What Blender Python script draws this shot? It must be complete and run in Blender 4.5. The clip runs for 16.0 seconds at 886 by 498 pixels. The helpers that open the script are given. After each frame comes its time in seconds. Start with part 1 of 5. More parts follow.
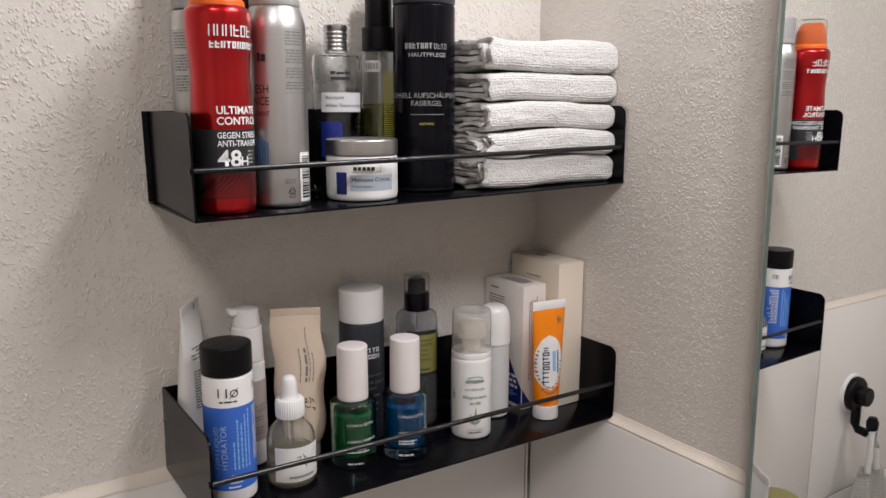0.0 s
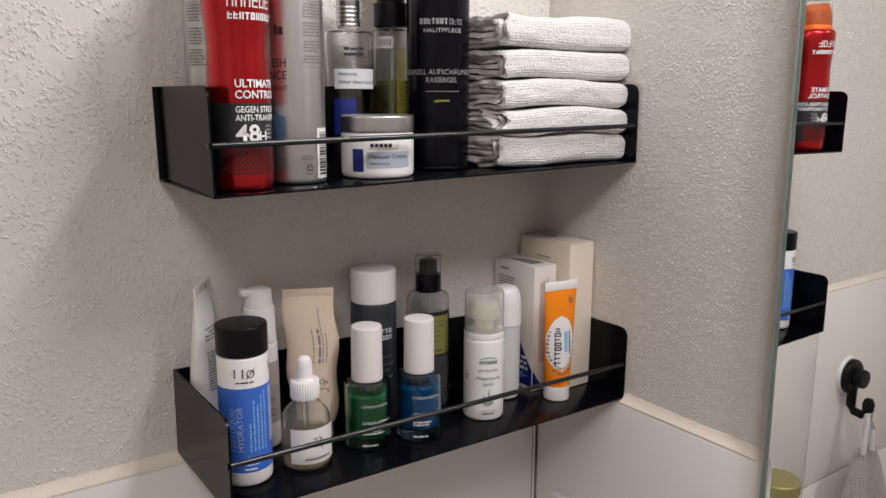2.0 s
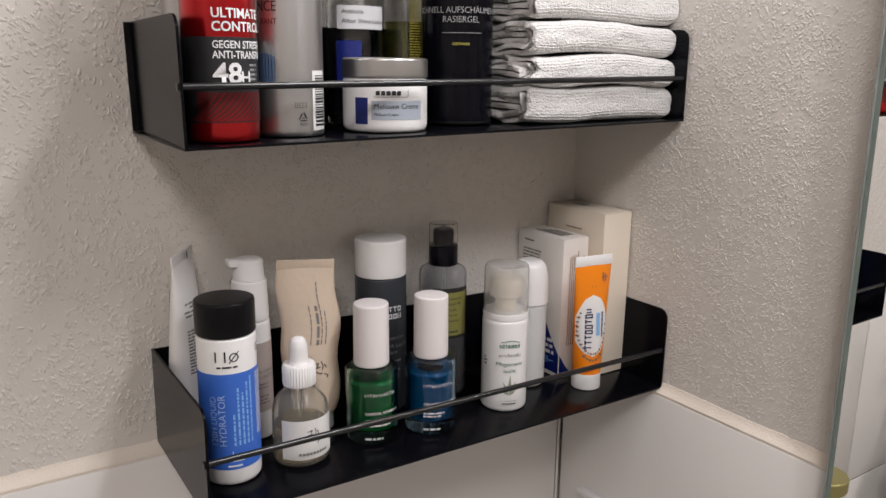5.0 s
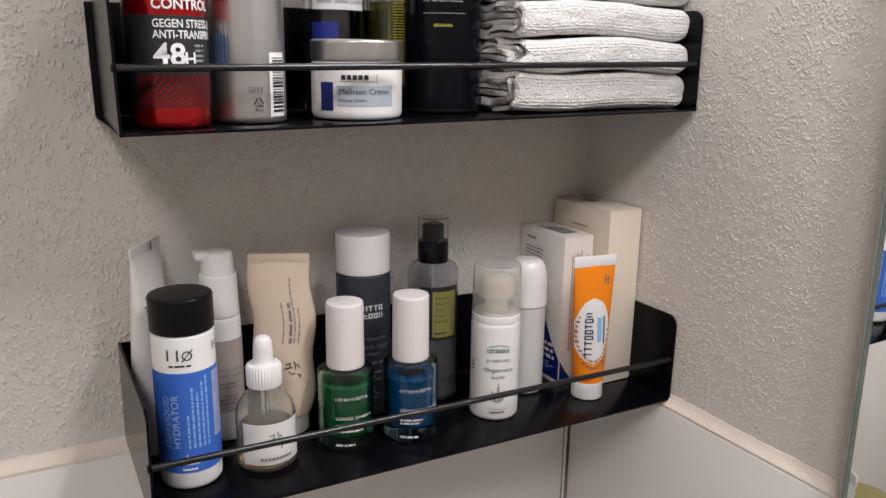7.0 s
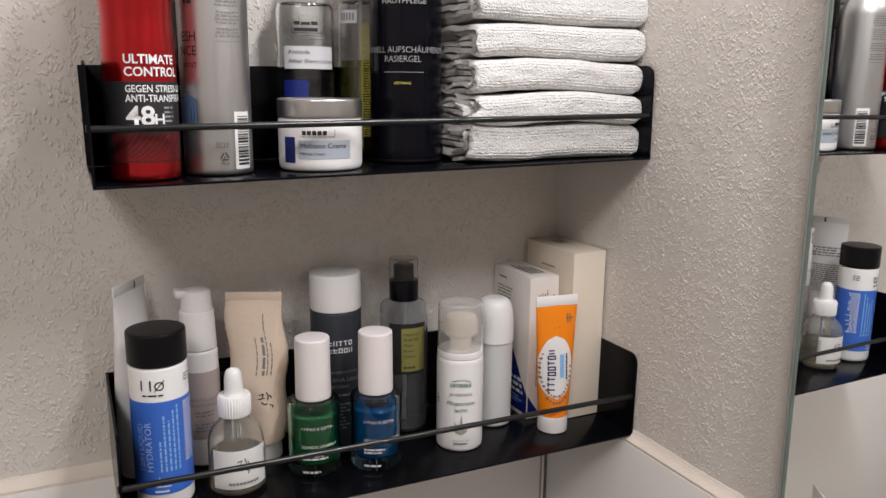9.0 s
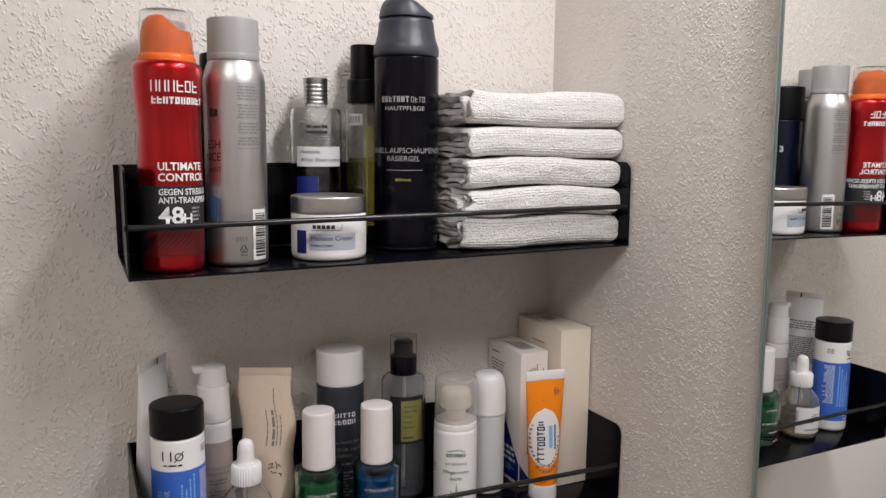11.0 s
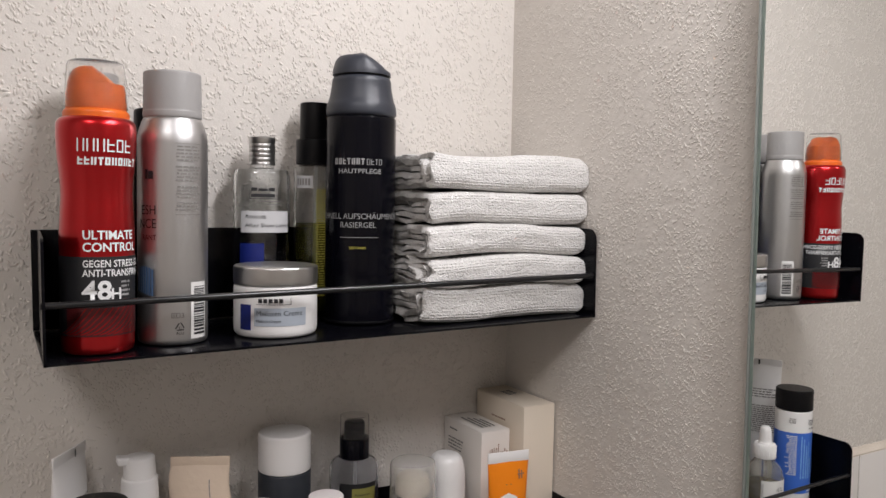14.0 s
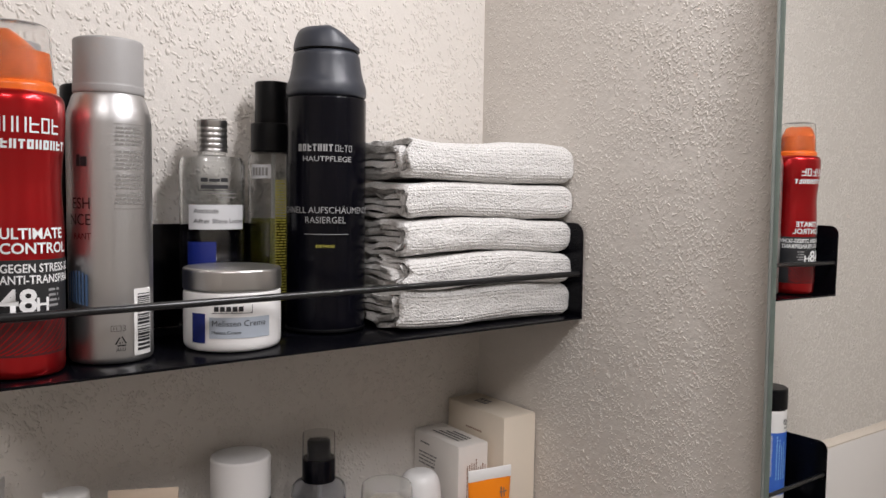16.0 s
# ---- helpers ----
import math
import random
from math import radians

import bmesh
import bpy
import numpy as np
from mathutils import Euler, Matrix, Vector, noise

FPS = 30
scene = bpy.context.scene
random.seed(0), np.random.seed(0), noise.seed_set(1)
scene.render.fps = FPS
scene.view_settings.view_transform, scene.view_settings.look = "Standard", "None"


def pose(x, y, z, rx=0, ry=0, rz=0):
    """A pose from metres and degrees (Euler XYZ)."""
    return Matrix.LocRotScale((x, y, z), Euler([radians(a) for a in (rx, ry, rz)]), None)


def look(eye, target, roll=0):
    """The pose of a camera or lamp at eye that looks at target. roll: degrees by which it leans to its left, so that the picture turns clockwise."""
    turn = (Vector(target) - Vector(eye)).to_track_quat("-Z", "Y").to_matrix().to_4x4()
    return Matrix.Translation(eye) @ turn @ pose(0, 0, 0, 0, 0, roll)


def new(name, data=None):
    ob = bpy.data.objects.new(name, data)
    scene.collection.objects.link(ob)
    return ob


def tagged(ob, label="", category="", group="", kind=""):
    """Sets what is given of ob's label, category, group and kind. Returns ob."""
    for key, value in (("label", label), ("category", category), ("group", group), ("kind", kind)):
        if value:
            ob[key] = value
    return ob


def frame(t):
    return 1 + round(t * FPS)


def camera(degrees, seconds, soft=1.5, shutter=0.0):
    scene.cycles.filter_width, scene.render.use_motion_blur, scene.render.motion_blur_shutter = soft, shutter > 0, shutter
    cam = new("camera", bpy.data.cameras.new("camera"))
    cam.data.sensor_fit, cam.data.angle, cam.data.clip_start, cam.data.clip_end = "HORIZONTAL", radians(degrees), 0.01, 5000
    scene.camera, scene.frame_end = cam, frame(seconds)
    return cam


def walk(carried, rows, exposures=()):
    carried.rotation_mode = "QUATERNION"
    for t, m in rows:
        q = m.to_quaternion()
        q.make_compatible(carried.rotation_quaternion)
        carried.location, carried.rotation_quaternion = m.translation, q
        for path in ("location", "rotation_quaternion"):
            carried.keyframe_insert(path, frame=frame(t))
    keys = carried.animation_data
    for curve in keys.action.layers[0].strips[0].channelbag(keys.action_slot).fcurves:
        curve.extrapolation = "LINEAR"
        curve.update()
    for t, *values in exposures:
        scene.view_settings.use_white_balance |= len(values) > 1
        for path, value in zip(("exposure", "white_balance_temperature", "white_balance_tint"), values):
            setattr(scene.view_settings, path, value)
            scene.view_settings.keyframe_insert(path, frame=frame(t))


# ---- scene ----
cam = camera(59.6, 16.0)
METRES, EYE, TILT, LEAN, TURN = 0.473, 1.5, 0.0, 0.0, -33.8
ROWS = [
    (0.0, 0.0, 0.0, 0.0, 0.02, -10.57, -0.09),
    (0.5, -0.0134, -0.0036, -0.0034, -0.15, -10.7, -0.1),
    (1.0, -0.0287, -0.0035, -0.0078, -0.46, -10.87, -0.11),
    (1.5, -0.0436, 0.0022, -0.0144, -0.85, -11.05, -0.13),
    (2.0, -0.058, 0.0132, -0.0226, -1.3, -11.29, -0.17),
    (2.5, -0.0704, 0.0275, -0.0295, -1.66, -11.65, -0.19),
    (3.0, -0.0804, 0.0504, -0.0386, -1.86, -12.01, -0.29),
    (3.5, -0.0876, 0.0829, -0.0486, -1.88, -12.41, -0.42),
    (4.0, -0.0827, 0.1202, -0.0556, -1.42, -12.84, -0.54),
    (6.5, 0.0404, 0.2574, -0.0724, 4.02, -13.98, -0.79),
    (7.0, 0.0723, 0.271, -0.0743, 5.2, -14.02, -0.78),
    (7.5, 0.1089, 0.2756, -0.0781, 6.36, -13.61, -0.56),
    (8.0, 0.1393, 0.2657, -0.0711, 7.07, -13.27, -0.53),
    (8.5, 0.1698, 0.2441, -0.0602, 7.63, -12.57, -0.47),
    (9.0, 0.1984, 0.2121, -0.0382, 8.09, -11.84, -0.52),
    (9.5, 0.2165, 0.1789, -0.0178, 8.33, -10.76, -0.53),
    (10.0, 0.2232, 0.1478, 0.0009, 8.4, -9.65, -0.56),
    (12.5, 0.2221, 0.0814, 0.0289, 7.73, -4.8, -0.71),
    (13.0, 0.2204, 0.0997, 0.0301, 6.9, -4.18, -0.67),
    (13.5, 0.1997, 0.1457, 0.0325, 5.33, -3.66, -0.8),
    (14.0, 0.1765, 0.1974, 0.0399, 3.6, -3.46, -1.07),
    (14.5, 0.1568, 0.2386, 0.0437, 1.99, -3.32, -0.99),
    (15.0, 0.1398, 0.2727, 0.0443, 0.59, -3.36, -0.91),
    (15.5, 0.1215, 0.3023, 0.0381, -0.64, -3.37, -0.85),
    (16.0, 0.1001, 0.3252, 0.0335, -1.65, -3.7, -0.89),
]
walk(cam, [(t, pose(0, 0, EYE, TILT, LEAN, TURN) @ pose(METRES * x, METRES * y, METRES * z, 90 + pitch, roll, yaw)) for t, x, y, z, yaw, pitch, roll in ROWS],
     exposures=[(0.0, 0.10), (3.5, 0.16), (7.0, 0.26), (9.0, 0.22), (10.5, 0.08), (12.5, -0.12), (14.5, -0.10), (16.0, -0.06)])

# ---- world and lights ----
world = bpy.data.worlds.new("world")
scene.world = world
world.use_nodes = True
world.node_tree.nodes["Background"].inputs[0].default_value = (0.97, 0.97, 1.0, 1)
world.node_tree.nodes["Background"].inputs[1].default_value = 0.02


def area_lamp(name, eye, target, sx, sy, watts, colour):
    data = bpy.data.lights.new(name, "AREA")
    data.shape, data.size, data.size_y, data.energy, data.color = "RECTANGLE", sx, sy, watts, colour
    ob = new(name, data)
    ob.matrix_world = look(eye, target)
    return ob


def tube_lamp(name, place, way, long, wide, watts, colour):
    """A lamp whose long side runs along y, facing the given way."""
    data = bpy.data.lights.new(name, "AREA")
    data.shape, data.size, data.size_y, data.energy, data.color = "RECTANGLE", long, wide, watts, colour
    z = -Vector(way).normalized()
    x = (Vector((0, 1, 0)) - z * z.y).normalized()
    y = z.cross(x)
    ob = new(name, data)
    ob.matrix_world = Matrix.Translation(place) @ Matrix((x, y, z)).transposed().to_4x4()
    return ob


tube_lamp("mirror_lamp_light", (0.445, 0.165, 1.915), (-0.30, 0.24, -0.52), 0.38, 0.045, 3.35, (0.990, 0.966, 0.995))
# Fill light added under the ceiling to lift the walls; no fixture known there.
area_lamp("ceiling_fill_light", (-0.46, -0.66, 2.44), (-0.44, -0.62, 0), 0.42, 0.42, 11.3, (1.0, 0.945, 0.942))

# ---- materials ----


def material(name, colour=(0.8, 0.8, 0.8), rough=0.5, metal=0.0, **more):
    m = bpy.data.materials.new(name)
    m.use_nodes = True
    p = m.node_tree.nodes["Principled BSDF"]
    p.inputs["Base Color"].default_value = (*colour, 1)
    p.inputs["Roughness"].default_value = rough
    p.inputs["Metallic"].default_value = metal
    for key, value in more.items():
        p.inputs[key.replace("_", " ")].default_value = value
    return m


def node(m, kind, **values):
    n = m.node_tree.nodes.new(kind)
    for key, value in values.items():
        if key in n.inputs:
            n.inputs[key].default_value = value
    return n


def wire(m, a, b):
    m.node_tree.links.new(a, b)


def worn(m, scale=60.0, bump=0.0002, mottle=0.06, rough_var=0.08, stretch=(1, 1, 1)):
    """Adds two scales of variation: a mottled colour and roughness, and a fine relief."""
    p = m.node_tree.nodes["Principled BSDF"]
    co = node(m, "ShaderNodeTexCoord")
    mp = node(m, "ShaderNodeMapping", Scale=stretch)
    wire(m, co.outputs["Object"], mp.inputs["Vector"])
    big = node(m, "ShaderNodeTexNoise", Scale=scale * 0.3, Detail=4.0)
    fine = node(m, "ShaderNodeTexNoise", Scale=scale * 8, Detail=3.0)
    wire(m, mp.outputs[0], big.inputs["Vector"])
    wire(m, mp.outputs[0], fine.inputs["Vector"])
    base = tuple(p.inputs["Base Color"].default_value)
    ramp = node(m, "ShaderNodeValToRGB")
    ramp.color_ramp.elements[0].position, ramp.color_ramp.elements[1].position = 0.3, 0.7
    ramp.color_ramp.elements[0].color = (*[c * (1 - mottle) for c in base[:3]], 1)
    ramp.color_ramp.elements[1].color = (*[min(1, c * (1 + mottle)) for c in base[:3]], 1)
    wire(m, big.outputs[0], ramp.inputs[0])
    wire(m, ramp.outputs[0], p.inputs["Base Color"])
    r = p.inputs["Roughness"].default_value
    mr = node(m, "ShaderNodeMapRange")
    mr.inputs[3].default_value, mr.inputs[4].default_value = max(0.02, r - rough_var), min(1, r + rough_var)
    wire(m, fine.outputs[0], mr.inputs[0])
    wire(m, mr.outputs[0], p.inputs["Roughness"])
    if bump:
        b = node(m, "ShaderNodeBump", Strength=1.0, Distance=bump)
        wire(m, fine.outputs[0], b.inputs["Height"])
        wire(m, b.outputs[0], p.inputs["Normal"])
    return m


def maths(m, op, a, b=None, c=None):
    n = node(m, "ShaderNodeMath")
    n.operation = op
    for i, v in enumerate((a, b, c)):
        if v is None:
            continue
        if isinstance(v, (int, float)):
            n.inputs[i].default_value = v
        else:
            wire(m, v, n.inputs[i])
    return n.outputs[0]


def wall_paint(name):
    """Matt off-white paint with a rolled-on fine relief and faint unevenness."""
    m = material(name, (0.77, 0.725, 0.675), 0.6)
    p = m.node_tree.nodes["Principled BSDF"]
    geo = node(m, "ShaderNodeNewGeometry")
    fine = node(m, "ShaderNodeTexNoise", Scale=750.0, Detail=3.0)
    soft = node(m, "ShaderNodeTexNoise", Scale=85.0, Detail=4.0)
    tone = node(m, "ShaderNodeTexNoise", Scale=7.0, Detail=5.0)
    for n in (fine, soft, tone):
        wire(m, geo.outputs["Position"], n.inputs["Vector"])
    bp = node(m, "ShaderNodeBump", Strength=0.8, Distance=0.0011)
    wire(m, maths(m, "ADD", maths(m, "MULTIPLY", fine.outputs[0], 0.16), soft.outputs[0]), bp.inputs["Height"])
    wire(m, bp.outputs[0], p.inputs["Normal"])
    ramp = node(m, "ShaderNodeValToRGB")
    ramp.color_ramp.elements[0].color, ramp.color_ramp.elements[1].color = (0.67, 0.63, 0.583, 1), (0.715, 0.675, 0.627, 1)
    wire(m, tone.outputs[0], ramp.inputs[0])
    wire(m, ramp.outputs[0], p.inputs["Base Color"])
    return m


WALL = wall_paint("painted_woodchip_wall")
PLAIN = worn(material("plain_paint", (0.76, 0.72, 0.67), 0.7), 20, 0.0003)
TILE = worn(material("satin_tile", (0.83, 0.80, 0.775), 0.30, Coat_Weight=0.3, Coat_Roughness=0.15), 8, 0.00003, 0.03, 0.05)
GROUT = worn(material("tile_grout", (0.36, 0.34, 0.32), 0.9), 80, 0.0003)
CAULK = worn(material("beige_sealant", (0.78, 0.70, 0.61), 0.5), 60, 0.0005)
FLOOR = worn(material("floor_tile", (0.52, 0.50, 0.48), 0.4), 8, 0.0002)
BLACK = worn(material("black_powder_coat", (0.0025, 0.0025, 0.004), 0.20, Specular_IOR_Level=0.14), 60, 0.00001, 0.2, 0.05)
ROD = material("black_rod", (0.008, 0.008, 0.009), 0.3)
MIRROR = material("mirror_silver", (0.93, 0.94, 0.93), 0.01, 1.0)
MIRROR_EDGE = worn(material("mirror_edge_glass", (0.30, 0.38, 0.345), 0.18), 100, 0.0001, 0.15)
EDGE_METAL = worn(material("pale_edge_metal", (0.33, 0.36, 0.34), 0.4, 0.3), 100, 0.0001, 0.1)
WHITE = worn(material("white_plastic", (0.85, 0.84, 0.83), 0.33), 50, 0.00003, 0.02, 0.05)
WHITE_MATT = worn(material("white_matt_plastic", (0.83, 0.815, 0.805), 0.5), 50, 0.00003, 0.02, 0.05)
SOFT_PINK = worn(material("pinkish_white_cap", (0.80, 0.745, 0.735), 0.42), 50, 0.00003, 0.02, 0.05)
BLACK_PLASTIC = worn(material("black_plastic", (0.004, 0.004, 0.005), 0.35, Specular_IOR_Level=0.2), 80, 0.00003, 0.2)
BLACK_GLOSS = worn(material("black_gloss", (0.0025, 0.0025, 0.005), 0.2, Specular_IOR_Level=0.2), 60, 0.00002, 0.2, 0.04)
ANTHRACITE = worn(material("anthracite_plastic", (0.032, 0.036, 0.048), 0.42), 80, 0.00005, 0.1)
GREY_PLASTIC = worn(material("grey_plastic", (0.33, 0.32, 0.315), 0.45), 60, 0.00004, 0.04)
RED = worn(material("red_metallic_paint", (0.50, 0.008, 0.012), 0.28, 0.88, Coat_Weight=0.5, Coat_Roughness=0.12), 60, 0, 0.015, 0.01)
RED_DARK = worn(material("dark_red_print", (0.10, 0.012, 0.014), 0.35, 0.3), 60, 0.00002, 0.1)
ALU = worn(material("brushed_aluminium", (0.56, 0.555, 0.555), 0.40, 1.0), 40, 0.0, 0.03, 0.05, (1, 1, 0.08))
LID_ALU = worn(material("satin_silver_lid", (0.55, 0.54, 0.53), 0.33, 1.0), 40, 0.00003, 0.05, 0.05, (1, 1, 0.1))
ORANGE = worn(material("orange_plastic", (0.72, 0.13, 0.010), 0.35, Subsurface_Weight=0.1, Subsurface_Radius=(0.004, 0.002, 0.001)), 60, 0.00003, 0.03)
TUBE_ORANGE = worn(material("orange_laminate", (0.95, 0.26, 0.005), 0.35), 40, 0.0002, 0.04)
BLUE = worn(material("cornflower_blue_print", (0.045, 0.15, 0.60), 0.38), 60, 0.00002, 0.02)
NAVY = worn(material("navy_print", (0.006, 0.016, 0.16), 0.4), 60, 0.00002, 0.05)
PALE_BLUE = worn(material("pale_grey_blue_label", (0.42, 0.47, 0.54), 0.45), 60, 0.00002, 0.02)
LABEL = worn(material("pale_label", (0.58, 0.58, 0.59), 0.45), 60, 0.00002, 0.02)
PAPER = worn(material("white_paper_label", (0.80, 0.79, 0.77), 0.55), 60, 0.00004, 0.02)
BEIGE = worn(material("beige_laminate", (0.72, 0.585, 0.46), 0.42), 25, 0.0003, 0.04)
TAUPE = worn(material("taupe_label", (0.45, 0.38, 0.35), 0.45), 60, 0.00002, 0.03)
SLATE = worn(material("slate_plastic", (0.030, 0.035, 0.045), 0.38), 60, 0.00003, 0.1)
OLIVE = worn(material("olive_yellow_label", (0.25, 0.24, 0.065), 0.5), 60, 0.00003, 0.04)
CARD = worn(material("cream_carton", (0.80, 0.71, 0.59), 0.55), 30, 0.00008, 0.03)
CARD_WHITE = worn(material("white_carton", (0.82, 0.78, 0.735), 0.5), 30, 0.00008, 0.03)
INK = material("black_ink", (0.015, 0.015, 0.017), 0.5)
INK_SOFT = material("grey_ink", (0.22, 0.21, 0.20), 0.55)
INK_WHITE = material("white_ink", (0.80, 0.80, 0.80), 0.5)
INK_GREY = material("silver_ink", (0.30, 0.30, 0.30), 0.45)
INK_GREEN = material("green_ink", (0.02, 0.14, 0.07), 0.5)
INK_BROWN = material("brown_ink", (0.30, 0.16, 0.10), 0.5)
INK_YELLOW = material("yellow_ink", (0.62, 0.56, 0.10), 0.5)
INK_BLUE = material("light_blue_ink", (0.25, 0.50, 0.85), 0.5)
INK_STEEL = material("steel_blue_ink", (0.09, 0.16, 0.30), 0.4)
NAVY_BLACK = worn(material("navy_black_paint", (0.004, 0.006, 0.018), 0.25, Specular_IOR_Level=0.3), 60, 0.00002, 0.1, 0.04)
GOLD = worn(material("gold_lid", (0.42, 0.38, 0.16), 0.4, 0.7), 40, 0.00003)
GLASS = material("clear_glass", (0.97, 0.98, 0.98), 0.03, 0.0, Transmission_Weight=1.0, IOR=1.42)
CLEAR = material("clear_plastic", (0.96, 0.955, 0.95), 0.12, 0.0, Transmission_Weight=0.985, IOR=1.08)
FROSTED = material("frosted_plastic", (0.95, 0.94, 0.92), 0.22, 0.0, Transmission_Weight=0.85, IOR=1.12)
FROSTED_GLASS = material("frosted_glass", (0.94, 0.92, 0.87), 0.13, 0.0, Transmission_Weight=0.93, IOR=1.18)
MILKY = material("milky_plastic", (0.84, 0.85, 0.84), 0.3, 0.0, Transmission_Weight=0.3, IOR=1.3)
GREYISH = material("smoky_clear_plastic", (0.84, 0.85, 0.88), 0.10, 0.0, Transmission_Weight=0.96, IOR=1.2)
AMBER = material("amber_liquid", (0.93, 0.76, 0.38), 0.08, 0.0, Transmission_Weight=0.95, IOR=1.2)
YELLOW_OIL = material("yellow_green_liquid", (0.42, 0.42, 0.05), 0.05, 0.0, Transmission_Weight=0.9, IOR=1.33)
GREEN_LIQ = worn(material("emerald_bottle", (0.001, 0.185, 0.050), 0.12, Coat_Weight=1.0, Coat_Roughness=0.04), 40, 0, 0.1, 0.03)
BLUE_LIQ = worn(material("petrol_blue_bottle", (0.001, 0.125, 0.28), 0.12, Coat_Weight=1.0, Coat_Roughness=0.04), 40, 0, 0.1, 0.03)
DARK_GLASS = material("dark_green_glass", (0.45, 0.70, 0.60), 0.04, 0.0, Transmission_Weight=1.0, IOR=1.45)
DARK_BLUE_GLASS = material("dark_blue_glass", (0.42, 0.66, 0.82), 0.04, 0.0, Transmission_Weight=1.0, IOR=1.45)


def terry(name):
    m = material(name, (0.80, 0.775, 0.745), 0.95, Sheen_Weight=0.3)
    p = m.node_tree.nodes["Principled BSDF"]
    co = node(m, "ShaderNodeTexCoord")
    mp = node(m, "ShaderNodeMapping", Scale=(1.0, 1.0, 1.35))
    wire(m, co.outputs["Object"], mp.inputs["Vector"])
    warp = node(m, "ShaderNodeTexNoise", Scale=160.0, Detail=2.0)
    wire(m, mp.outputs[0], warp.inputs["Vector"])
    mix = node(m, "ShaderNodeVectorMath")
    mix.operation = "MULTIPLY_ADD"
    wire(m, warp.outputs["Color"], mix.inputs[0])
    mix.inputs[1].default_value = (0.0016, 0.0016, 0.0016)
    wire(m, mp.outputs[0], mix.inputs[2])
    v = node(m, "ShaderNodeTexVoronoi", Scale=760.0, Smoothness=0.6)
    v.feature = "SMOOTH_F1"
    wire(m, mix.outputs[0], v.inputs["Vector"])
    n = node(m, "ShaderNodeTexNoise", Scale=330.0, Detail=4.0)
    wire(m, mp.outputs[0], n.inputs["Vector"])
    h = maths(m, "ADD", maths(m, "SUBTRACT", 1.0, v.outputs["Distance"]), maths(m, "MULTIPLY", n.outputs[0], 0.9))
    b = node(m, "ShaderNodeBump", Strength=0.9, Distance=0.0012)
    wire(m, h, b.inputs["Height"])
    wire(m, b.outputs[0], p.inputs["Normal"])
    # Shade between the loops is put into the colour: darker where the relief dips.
    ramp = node(m, "ShaderNodeValToRGB")
    ramp.color_ramp.elements[0].color, ramp.color_ramp.elements[1].color = (0.78, 0.765, 0.745, 1), (0.60, 0.585, 0.565, 1)
    ramp.color_ramp.elements[0].position, ramp.color_ramp.elements[1].position = 0.25, 0.85
    wire(m, v.outputs["Distance"], ramp.inputs[0])
    wire(m, ramp.outputs[0], p.inputs["Base Color"])
    return m


TERRY = terry("white_terry")

# ---- building tools ----


def link_mesh(name, bm, mat, parent=None, label="", sharp=38):
    me = bpy.data.meshes.new(name)
    bmesh.ops.recalc_face_normals(bm, faces=bm.faces)
    bm.to_mesh(me)
    bm.free()
    for poly in me.polygons:
        poly.use_smooth = True
    me.set_sharp_from_angle(angle=radians(sharp))
    me.materials.append(mat)
    ob = new(name, me)
    if parent is not None:
        ob.parent = parent
    if label:
        tagged(ob, label)
    return ob


def part(name, bm, mat, parent, label=""):
    return link_mesh(name, bm, mat, parent, label)


def thing(name, label, category, place, group="", kind="", turn=(0, 0, 0), tall=1.0):
    ob = new(name)
    ob.empty_display_size = 0.02
    ob.matrix_world = pose(*place, *turn) @ Matrix.Diagonal((1, 1, tall, 1))
    return tagged(ob, label, category, group, kind)


def block(x0, x1, y0, y1, z0, z1, bevel=0.0, steps=2, bm=None):
    bm = bm or bmesh.new()
    made = bmesh.ops.create_cube(bm, size=1.0)["verts"]
    for v in made:
        v.co = Vector((x0 + (v.co.x + 0.5) * (x1 - x0), y0 + (v.co.y + 0.5) * (y1 - y0), z0 + (v.co.z + 0.5) * (z1 - z0)))
    if bevel:
        edges = list({e for v in made for e in v.link_edges})
        bmesh.ops.bevel(bm, geom=edges, offset=bevel, segments=steps, profile=0.5, affect="EDGES")
    return bm


def fillet(points, size, n=4):
    """Rounds the inner corners of a polyline of (r, z)."""
    out = [points[0]]
    for a, b, c in zip(points, points[1:], points[2:]):
        a, b, c = Vector(a), Vector(b), Vector(c)
        la, lc = (a - b).length, (c - b).length
        if la < 1e-7 or lc < 1e-7:
            continue
        p, q = b + (a - b) * min(size / la, 0.45), b + (c - b) * min(size / lc, 0.45)
        for k in range(n + 1):
            t = k / n
            s = p * (1 - t) ** 2 + b * 2 * t * (1 - t) + q * t**2
            out.append((s.x, s.y))
    out.append(points[-1])
    return out


def lathe(profile, seg=56, loop=False, ribs=0, rib_depth=0.0):
    """A turned body from (r, z) points; loop closes the profile into a hollow shell."""
    bm = bmesh.new()
    rings = []
    for r, z in profile:
        if r < 1e-6:
            rings.append([bm.verts.new((0, 0, z))])
        else:
            ring = []
            for k in range(seg):
                a = 2 * math.pi * k / seg
                rr = r - (rib_depth if ribs and k % 2 else 0)
                ring.append(bm.verts.new((rr * math.cos(a), rr * math.sin(a), z)))
            rings.append(ring)
    pairs = list(zip(rings, rings[1:])) + ([(rings[-1], rings[0])] if loop else [])
    for a, b in pairs:
        if len(a) == 1 and len(b) == 1:
            continue
        for k in range(seg):
            i, j = k, (k + 1) % seg
            if len(a) == 1:
                bm.faces.new((a[0], b[j], b[i]))
            elif len(b) == 1:
                bm.faces.new((a[i], a[j], b[0]))
            else:
                bm.faces.new((a[i], a[j], b[j], b[i]))
    return bm


